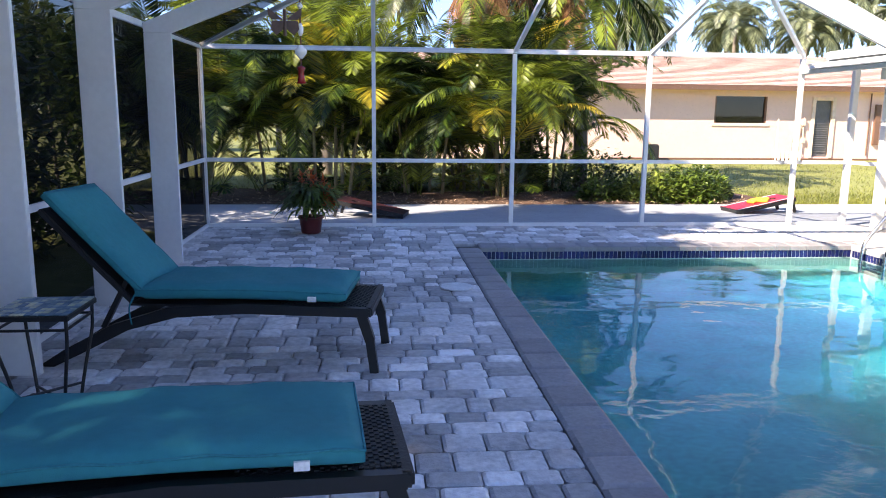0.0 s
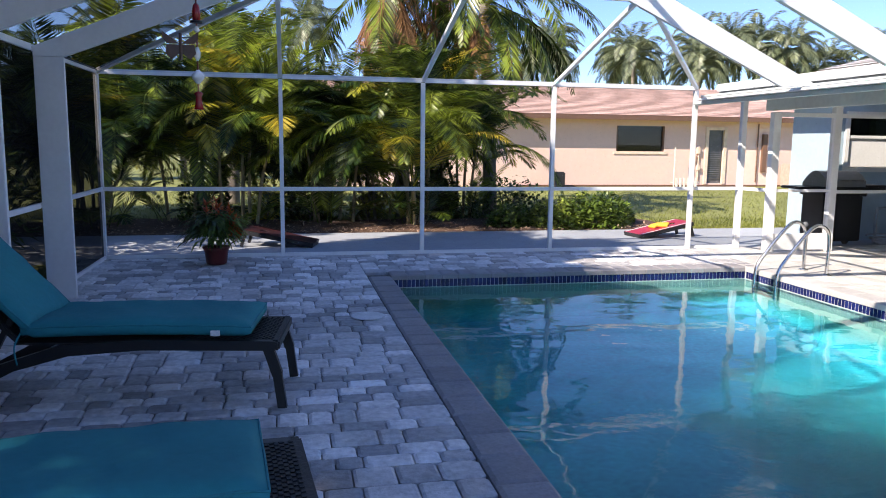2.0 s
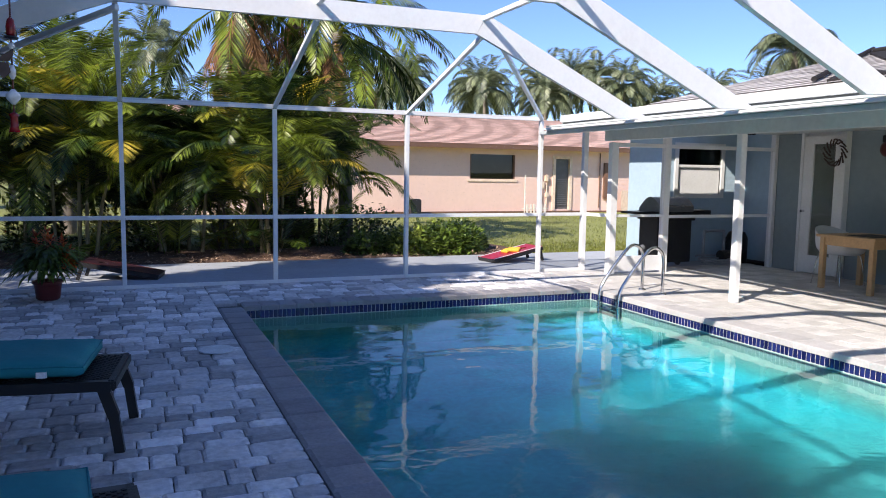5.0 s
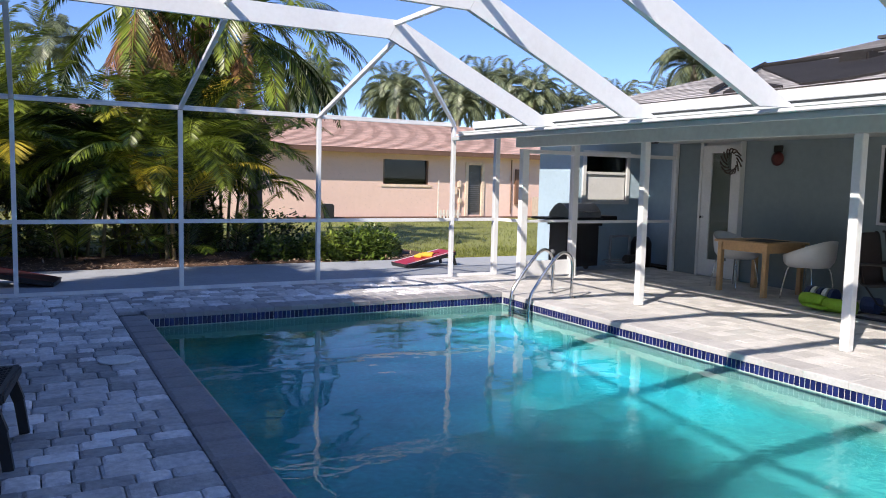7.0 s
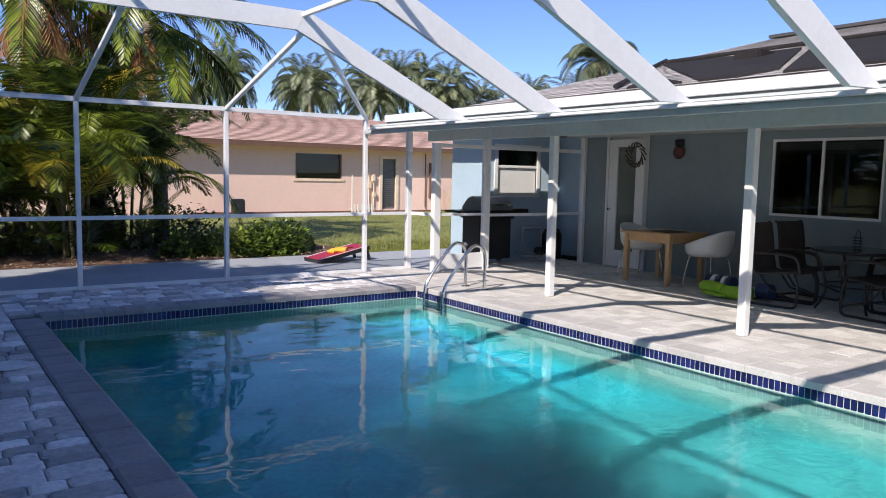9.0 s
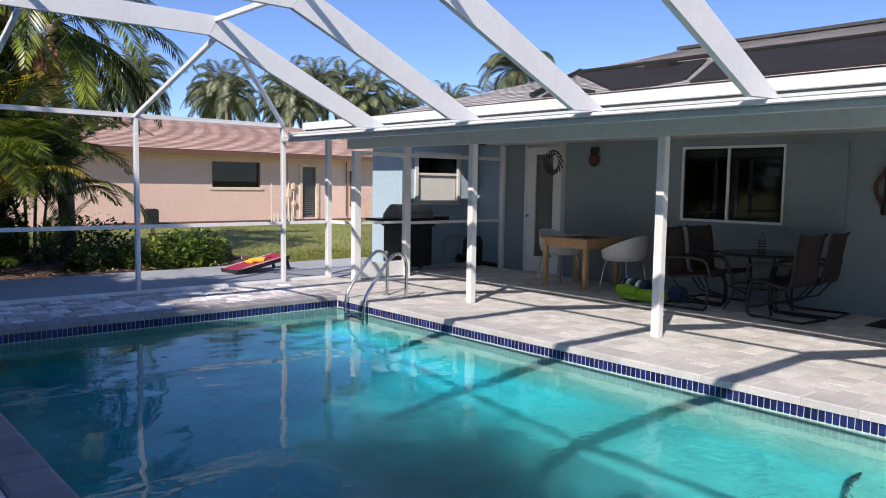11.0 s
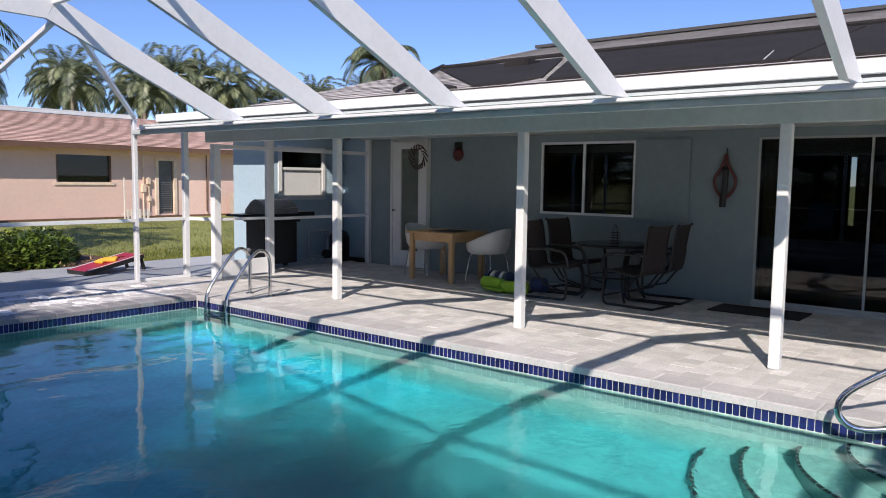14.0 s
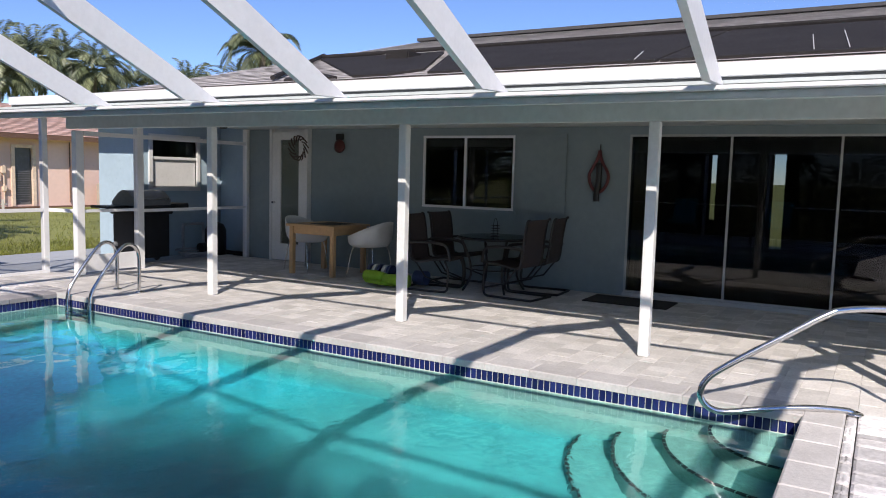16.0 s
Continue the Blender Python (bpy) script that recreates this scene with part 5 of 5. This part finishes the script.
feather_palm(-0.6, 16.5, 3.6, 2.2, 18, 14)
feather_palm(2.2, 17.5, 3.4, 2.2, 18, 15)
FAR = [(25.9, 45, 7.2), (31.2, 46, 7.0), (33.9, 47, 8.4), (37.3, 45, 8.0), (41, 46, 7.3), (20.5, 47, 7.4), (44, 44, 7.2), (22.5, 52, 8.6), (28.6, 52, 8.0), (35, 53, 9.0), (39.5, 52, 9.2), (47.5, 47, 8), (15.5, 50, 8.0), (10.5, 48, 8.0), (5, 47, 8.4), (0, 49, 8.0), (-6, 46, 8.0)]
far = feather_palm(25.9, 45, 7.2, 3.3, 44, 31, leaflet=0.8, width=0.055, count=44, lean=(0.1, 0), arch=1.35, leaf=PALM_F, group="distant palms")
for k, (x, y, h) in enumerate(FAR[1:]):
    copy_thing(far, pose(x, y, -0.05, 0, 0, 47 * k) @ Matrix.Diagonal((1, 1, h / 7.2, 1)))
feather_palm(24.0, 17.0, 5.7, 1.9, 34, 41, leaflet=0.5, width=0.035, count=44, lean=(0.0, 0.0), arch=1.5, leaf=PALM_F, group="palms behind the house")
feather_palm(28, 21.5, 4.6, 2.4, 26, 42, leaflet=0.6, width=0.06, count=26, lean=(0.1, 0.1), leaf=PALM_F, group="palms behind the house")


def broad_tree(x, y, height, radius, leaves, seed, size=0.17, name="tree", label="broad-leaved shade tree with a dense dark crown", base=0.3):
    r = random.Random(seed)
    t = thing(name, label, "tree", "shade trees beside the pool")
    part("trunk", tube(bend([(0, 0, -0.1), (0.1, 0.05, height * 0.25), (0.0, 0.1, height * 0.55)], 5), 0.2, 10, taper=0.5), TRUNK, t, smooth=True)
    lumps = []
    for k in range(16):
        a, d = r.uniform(0, 6.28), radius * math.sqrt(r.random()) * 0.8
        z = height * r.uniform(base, 0.93)
        c = Vector((d * math.cos(a), d * math.sin(a), z))
        lumps.append((c, radius * r.uniform(0.3, 0.5)))
        if k < 8:
            part("limb", tube(bend([(0.03, 0.05, height * r.uniform(0.2, 0.5)), c * 0.5 + Vector((0, 0, z * 0.3)), c], 4), 0.07, 7, taper=0.4), TRUNK, t)
    g = Leaves(seed)
    for k in range(leaves):
        c, rad = lumps[k % len(lumps)]
        v = Vector((r.gauss(0, 1), r.gauss(0, 1), r.gauss(0, 0.8)))
        v = v.normalized() * rad * r.random() ** 0.4
        g.blade(c + v, Vector((r.uniform(-1, 1), r.uniform(-1, 1), r.uniform(-0.9, 0.3))), Vector((r.uniform(-0.5, 0.5), r.uniform(-0.5, 0.5), 1)), size * r.uniform(0.7, 1.3), size * 0.55)
    g.done("crown", LEAF, t)
    t.location = (x, y, -0.06)
    return t


shade = broad_tree(-2.4, 3.6, 8.2, 2.1, 19000, 61, 0.215)
# last two are unseen, added only to shade the palms and far deck
for k, (x, y, s) in enumerate(((-2.6, 0.2, 1.06), (-2.5, -3.4, 1.03), (-2.4, -7.0, 0.8), (-2.6, -10.6, 0.7), (-6.3, 7.6, 1.08), (-3.0, 3.0, 1.14))):
    copy_thing(shade, pose(x, y, -0.06, 0, 0, 61 * k + 20) @ Matrix.Diagonal((s, s, s, 1)))

for k, (x, y, s) in enumerate(((-9, 30, 0.62), (-4.5, 29, 0.56), (-0.5, 30, 0.6), (3.2, 31, 0.55), (-14, 24, 0.6), (-18, 16, 0.7))):
    copy_thing(shade, pose(x, y, -0.06, 0, 0, 47 * k) @ Matrix.Diagonal((s * 1.2, s * 1.2, s, 1)))

# hedge outside the enclosure's side
bush = thing("hedge", "dense dark hedge beside the screen enclosure", "hedge")
g = Leaves(71)
for k in range(15000):
    yy = g.r.uniform(-8, 9.2)
    zz = g.r.uniform(0, 2.5 + 0.4 * math.sin(yy * 1.7))
    xx = -0.6 + 0.55 * g.r.uniform(-1, 1) + 0.2 * math.sin(yy * 2.3 + zz)
    g.blade(Vector((xx, yy, zz)), Vector((g.r.uniform(-1, 1), g.r.uniform(-1, 1), g.r.uniform(-0.6, 0.5))), Vector((0.3, 0, 1)), g.r.uniform(0.12, 0.26), 0.09)
g.done("foliage", LEAF, bush)
for k in range(12):
    part("stem", tube([(-0.6, -7.5 + k * 1.4, -0.08), (-0.6 + 0.1 * math.sin(k), -7.4 + k * 1.4, 1.6)], 0.03, 6, taper=0.5), TRUNK, bush)


def shrub(x, y, rx, ry, h, n, seed, m=HEDGE, label="rounded light green shrub at the bed's edge"):
    t = thing("shrub", label, "shrub", "shrubs in the bed")
    g = Leaves(seed)
    r = g.r
    for k in range(n):
        a, e = r.uniform(0, 6.28), math.asin(r.uniform(-0.1, 1))
        q = (1 - 0.45 * r.random() ** 2) * (1 + 0.13 * math.sin(3 * a + seed) + 0.1 * math.sin(7 * a + 5 * e))
        p = Vector((rx * q * math.cos(a) * math.cos(e), ry * q * math.sin(a) * math.cos(e), max(0.02, h * q * math.sin(e))))
        g.blade(p, Vector((math.cos(a), math.sin(a), r.uniform(-0.5, 1.2))) + Vector((r.uniform(-1, 1), r.uniform(-1, 1), 0)), Vector((0, 0, 1)) + Vector((math.cos(a), math.sin(a), 0)) * 0.5, r.uniform(0.06, 0.13), 0.055)
    g.done("foliage", m, t)
    for k in range(5):
        a = k * 1.3
        part("stem", tube([(0, 0, -0.05), (rx * 0.5 * math.cos(a), ry * 0.5 * math.sin(a), h * 0.6)], 0.015, 5), TRUNK, t)
    t.location = (x, y, -0.05)


shrub(8.62, 11.42, 0.58, 0.5, 0.5, 2600, 81)
shrub(9.38, 11.5, 0.72, 0.6, 0.62, 3600, 82)
shrub(9.85, 11.75, 0.42, 0.45, 0.46, 1600, 83)
shrub(7.7, 11.55, 0.5, 0.35, 0.4, 1300, 84, LEAF, "low dark green ground cover in the mulch bed")
shrub(8.0, 13.2, 0.9, 0.7, 0.8, 2600, 85, LEAF, "dark green shrub behind the palms")
for k, (x, y, w, h) in enumerate(((2.0, 13.1, 0.45, 1.6), (4.0, 13.2, 0.55, 1.7), (6.5, 13.1, 0.5, 1.4))):
    shrub(x, y, w, w * 0.8, h, 3200, 300 + k, LEAF, "tall dark green shrub between the palm stems")
CROTON = leafy("croton_leaf", (0.45, 0.38, 0.03), (0.20, 0.22, 0.03))
for k, (x, y) in enumerate(((3.1, 13.6), (5.5, 14.2), (5.2, 13.6))):
    shrub(x, y, 0.35, 0.3, 0.75, 700, 90 + k, CROTON, "yellow-leaved croton among the palms")

# potted plant by the screen
pot = thing("potted_plant", "bushy leafy plant with red flowers in a dark red pot", "potted plant")
POT = mat("oxblood_glazed_pot", (0.13, 0.02, 0.018), 0.35, scale=6, vary=0.2)
part("pot", lathe([(0.105, 0.0), (0.125, 0.02), (0.14, 0.14), (0.15, 0.19), (0.165, 0.195), (0.165, 0.225), (0.14, 0.225), (0.13, 0.18)], 28, centre=(2.65, 7.42, 0.002)), POT, pot, smooth=True)
part("soil", lathe([(0.13, 0.178), (0.12, 0.19), (0.02, 0.2)], 20, centre=(2.65, 7.42, 0.002)), MULCH, pot)
g = Leaves(95)
for k in range(520):
    a, e = g.r.uniform(0, 6.28), g.r.uniform(-0.35, 1.4)
    q = g.r.uniform(0.1, 0.30)
    p = Vector((2.65 + q * math.cos(a) * math.cos(e), 7.42 + q * math.sin(a) * math.cos(e), 0.40 + 0.85 * q * math.sin(e)))
    d = Vector((math.cos(a), math.sin(a), g.r.uniform(-0.3, 0.7))).normalized()
    L, w = g.r.uniform(0.14, 0.28), g.r.uniform(0.03, 0.055)
    for q in range(3):
        i = len(g.v)
        s = d.cross(Vector((0, 0, 1)))
        s = s.normalized() if s.length > 1e-4 else Vector((1, 0, 0))
        p2 = p + d * L / 3
        w0, w1 = w * (0.55, 1.0, 0.7)[q], w * (1.0, 0.7, 0.08)[q]
        g.v += [p - s * w0 / 2, p + s * w0 / 2, p2 + s * w1 / 2, p2 - s * w1 / 2]
        g.f += [(i, i + 1, i + 2, i + 3)]
        p = p2
        d = (d + Vector((0, 0, -1)) * 0.55).normalized()
g.done("leaves", LEAF, pot)
FLOWER = leafy("red_flower", (0.42, 0.03, 0.02), (0.5, 0.12, 0.03))
for k, (dx, dy, z) in enumerate(((0.05, -0.05, 0.66), (0.17, -0.08, 0.63), (-0.1, 0.0, 0.69), (0.24, -0.1, 0.52), (0.2, -0.2, 0.43), (0.28, -0.12, 0.38), (0.0, 0.08, 0.72))):
    g = Leaves(200 + k)
    for q in range(26):
        g.blade(Vector((2.65 + dx, 7.42 + dy, z - 0.06 + 0.005 * q)), Vector((g.r.uniform(-1, 1), g.r.uniform(-1, 1), g.r.uniform(-0.2, 1))), Vector((0, 0, 1)), 0.10, 0.032)
    g.done("flower", FLOWER, pot, "red orange flower spike")
    part("stalk", tube([(2.65 + dx * 0.3, 7.42 + dy * 0.3, 0.2), (2.65 + dx, 7.42 + dy, z - 0.05)], 0.006, 5), STEM, pot)

# mulch bed with litter
bm = bmesh.new()
nx, ny = 90, 14
vs = [[bm.verts.new((-7 + 17.8 * i / nx, 10.73 + (2.7 + 0.35 * math.sin(i * 0.19)) * j / ny, -0.055 + 0.05 * math.sin(math.pi * min(1, max(0, j / ny))) + 0.02 * noise.noise((i * 0.8, j * 0.8, 0)))) for j in range(ny + 1)] for i in range(nx + 1)]
for i in range(nx):
    for j in range(ny):
        bm.faces.new((vs[i][j], vs[i + 1][j], vs[i + 1][j + 1], vs[i][j + 1]))
tagged(part("ground_bed", bm, MULCH), "planting bed of brown bark mulch along the walk", "flower bed", kind="structure")
CHIP = mat("pale_bark_chip", (0.24, 0.14, 0.09), 0.95, spread=0.5, tint=(0.4, 0.28, 0.2), island=True)
g = Leaves(301)
for k in range(5000):
    x, y = g.r.uniform(-6, 10.6), 10.76 + 2.2 * g.r.random() ** 1.3
    g.blade(Vector((x, y, g.r.uniform(-0.03, 0.01))), Vector((g.r.uniform(-1, 1), g.r.uniform(-1, 1), g.r.uniform(-0.1, 0.3))), Vector((0, 0, 1)), g.r.uniform(0.04, 0.1), 0.03)
tagged(g.done("bark_chips", CHIP, None), "loose bark chips and dry leaves on the bed", "mulch", kind="stuff")
GB_L = leafy("grass_blade", (0.17, 0.20, 0.045), (0.28, 0.29, 0.07))
g = Leaves(302)
for k in range(26000):
    y = 10.6 + 13 * g.r.random() ** 1.8
    x = g.r.uniform(9.5, 16) if y < 12.8 else g.r.uniform(-2, 22)
    if y < 10.75 or (y < 13.4 and x < 10.9):
        continue
    g.blade(Vector((x, y, -0.07)), Vector((g.r.uniform(-0.6, 0.6), g.r.uniform(-0.6, 0.6), 1)), Vector((g.r.uniform(-1, 1), 1, 0)), g.r.uniform(0.04, 0.09), 0.012)
tagged(g.done("grass", GB_L, None), "short mown grass blades on the lawn", "grass", kind="stuff")

# ---- coping, waterline tiles, pavers ----
def worn_block(w, d, h, b, c):
    """A tumbled block with clipped corners and an eased top edge; origin at the middle of the top."""
    v, f = [], []
    for k, (sx, sy) in enumerate(((-1, -1), (1, -1), (1, 1), (-1, 1))):
        ends = [(w / 2 - c, d / 2), (w / 2, d / 2 - c)]
        if k % 2 == 0:
            ends = ends[::-1]
        for x, y in ends:
            v += [(sx * x, sy * y, -h), (sx * x, sy * y, -b), (sx * (x - b * 1.5), sy * (y - b * 1.5), 0.0)]
    for k in range(8):
        a, e = 3 * k, 3 * ((k + 1) % 8)
        f += [(a, e, e + 1, a + 1), (a + 1, e + 1, e + 2, a + 2)]
    f.append(tuple(range(2, 24, 3)))
    return v, f


def pillow(w, d, h, b, name, material, clip=0.012):
    v, f = worn_block(w, d, h, b, clip)
    me = bpy.data.meshes.new(name)
    me.from_pydata(v, [], f)
    me.materials.append(material)
    return me, v, f


rng = random.Random(5)
meshes = {}
def piece(name, key, parent, x, y, z, rot=0.0):
    tip = 0.1 if key in ("cr", "cn") else 0.35
    ob = new(name, meshes[key][0])
    ob.parent = parent
    ob.matrix_basis = pose(x, y, z, rng.uniform(-tip, tip), rng.uniform(-tip, tip), rot)
    return ob


for key, w, d in (("cl", 0.262, 0.297), ("cr", 0.292, 0.3985), ("cf", 0.197, 0.292), ("cn", 0.398, 0.252)):
    pale = key in ("cr", "cn")
    meshes[key] = pillow(w, d, 0.062, 0.008 if pale else 0.014, "coping_stone", COPING_L if pale else COPING, 0.003 if pale else 0.005)
y = PY0 - 0.10
while y < PY1 + 0.05:
    piece("coping_stone", "cl", pool, PX0 - 0.111, y, 0.008)
    y += 0.3
y = PY0 + 0.11
while y < PY1 - 0.08:
    piece("coping_stone", "cr", pool, PX1 + 0.126, y + 0.1, 0.008)
    y += 0.4
x = PX0 + 0.13
while x < PX1 + 0.25:
    piece("coping_stone", "cf", pool, x, PY1 + 0.126, 0.008)
    x += 0.2
x = PX0 + 0.2
while x < PX1 + 0.25:
    piece("coping_stone", "cn", pool, x + 0.05, PY0 - 0.103, 0.008)
    x += 0.4
part("grout_bed", box(PX1 - 0.004, PY0, -0.155, PX1 + 0.006, PY1, -0.03), GROUT, pool)
part("grout_bed", box(PX0, PY1 - 0.004, -0.155, PX1 - 0.005, PY1 + 0.006, -0.03), GROUT, pool)
part("grout_bed", box(PX0 - 0.006, PY0, -0.155, PX0 + 0.004, PY1 - 0.005, -0.03), GROUT, pool)
def glazed(w, h, t, name):
    me, v, f = pillow(w, h, t, 0.004, name, TILE, 0.006)
    return me
tile_x = glazed(0.100, 0.045, 0.006, "waterline_tile")
tile_y = glazed(0.045, 0.100, 0.006, "waterline_tile")
y = PY0 + 0.04
while y < PY1 - 0.03:
    ob = new("waterline_tile", tile_x)
    ob.parent, ob.matrix_basis = pool, pose(PX1 - 0.010, y, -0.093, 0, -90, 0)
    y += 0.0505
x = PX0 + 0.04
while x < PX1 - 0.03:
    ob = new("waterline_tile", tile_y)
    ob.parent, ob.matrix_basis = pool, pose(x, PY1 - 0.010, -0.093, 90, 0, 0)
    x += 0.0505

deck = tagged(new("paving"), "tumbled grey concrete pavers of the pool deck", "paving", kind="structure")
LENGTHS, DEPTHS = (0.135, 0.175, 0.205, 0.25), (0.135, 0.2)
for L in LENGTHS:
    for D in DEPTHS:
        meshes[L, D] = pillow(L - 0.008, D - 0.008, 0.045, 0.010, "paver", PAVER)
NEAR = (2.3, 4.40, 0.2, 4.1)
REGIONS = ((0.95, 4.415, -5.8, 8.04), (4.415, 9.56, 6.61, 8.04), (4.415, 9.56, -5.8, PY0 - 0.23), (9.56, 13.65, -5.8, 8.04))
fv, ff, near_count, gap = [], [], 0, 0.008
for x0, x1, y0, y1 in REGIONS:
    if x0 > 9:
        field = mesh_part("paver_field", fv, ff, PAVER_J, deck)
        field["kind"] = "stuff"
        # hairline joints here, as strong sun would wash them out
        fv, ff, gap = [], [], 0.0012
    y, row = y0, 0
    while y < y1 - 0.03:
        D = DEPTHS[1] if rng.random() < 0.6 else DEPTHS[0]
        d = min(D, y1 - y)
        x = x0
        while x < x1 - 0.02:
            L = rng.choice(LENGTHS)
            if x1 - x - L < 0.1:
                L = x1 - x
            cx, cy = x + L / 2, y + d / 2
            skip = math.hypot(cx - 4.2, cy - 4.27) < 0.1
            z = rng.uniform(-0.004, 0.001)
            if not skip:
                if (L, d) in meshes and NEAR[0] < cx < NEAR[1] and NEAR[2] < cy < NEAR[3] and near_count < 300:
                    piece("paver", (L, d), deck, cx, cy, z, rng.uniform(-0.7, 0.7))
                    near_count += 1
                else:
                    i = len(fv)
                    tilt, turn = rng.uniform(-0.012, 0.012), radians(rng.uniform(-0.8, 0.8))
                    ct, sn = math.cos(turn), math.sin(turn)
                    bv, bf = worn_block(L - gap, d - gap, 0.045, 0.010 if gap > 0.006 else 0.0015, rng.uniform(0.008, 0.022) if gap > 0.006 else 0.004)
                    fv += [(cx + px * ct - py * sn, cy + px * sn + py * ct, z + pz + tilt * px) for px, py, pz in bv]
                    ff += [tuple(i + q for q in face) for face in bf]
            x += L
        y += d
        row += 1
field = mesh_part("paver_field", fv, ff, PAVER_L, deck, "porch pavers with the sun's wash-out put into their colour")
field["kind"] = "stuff"
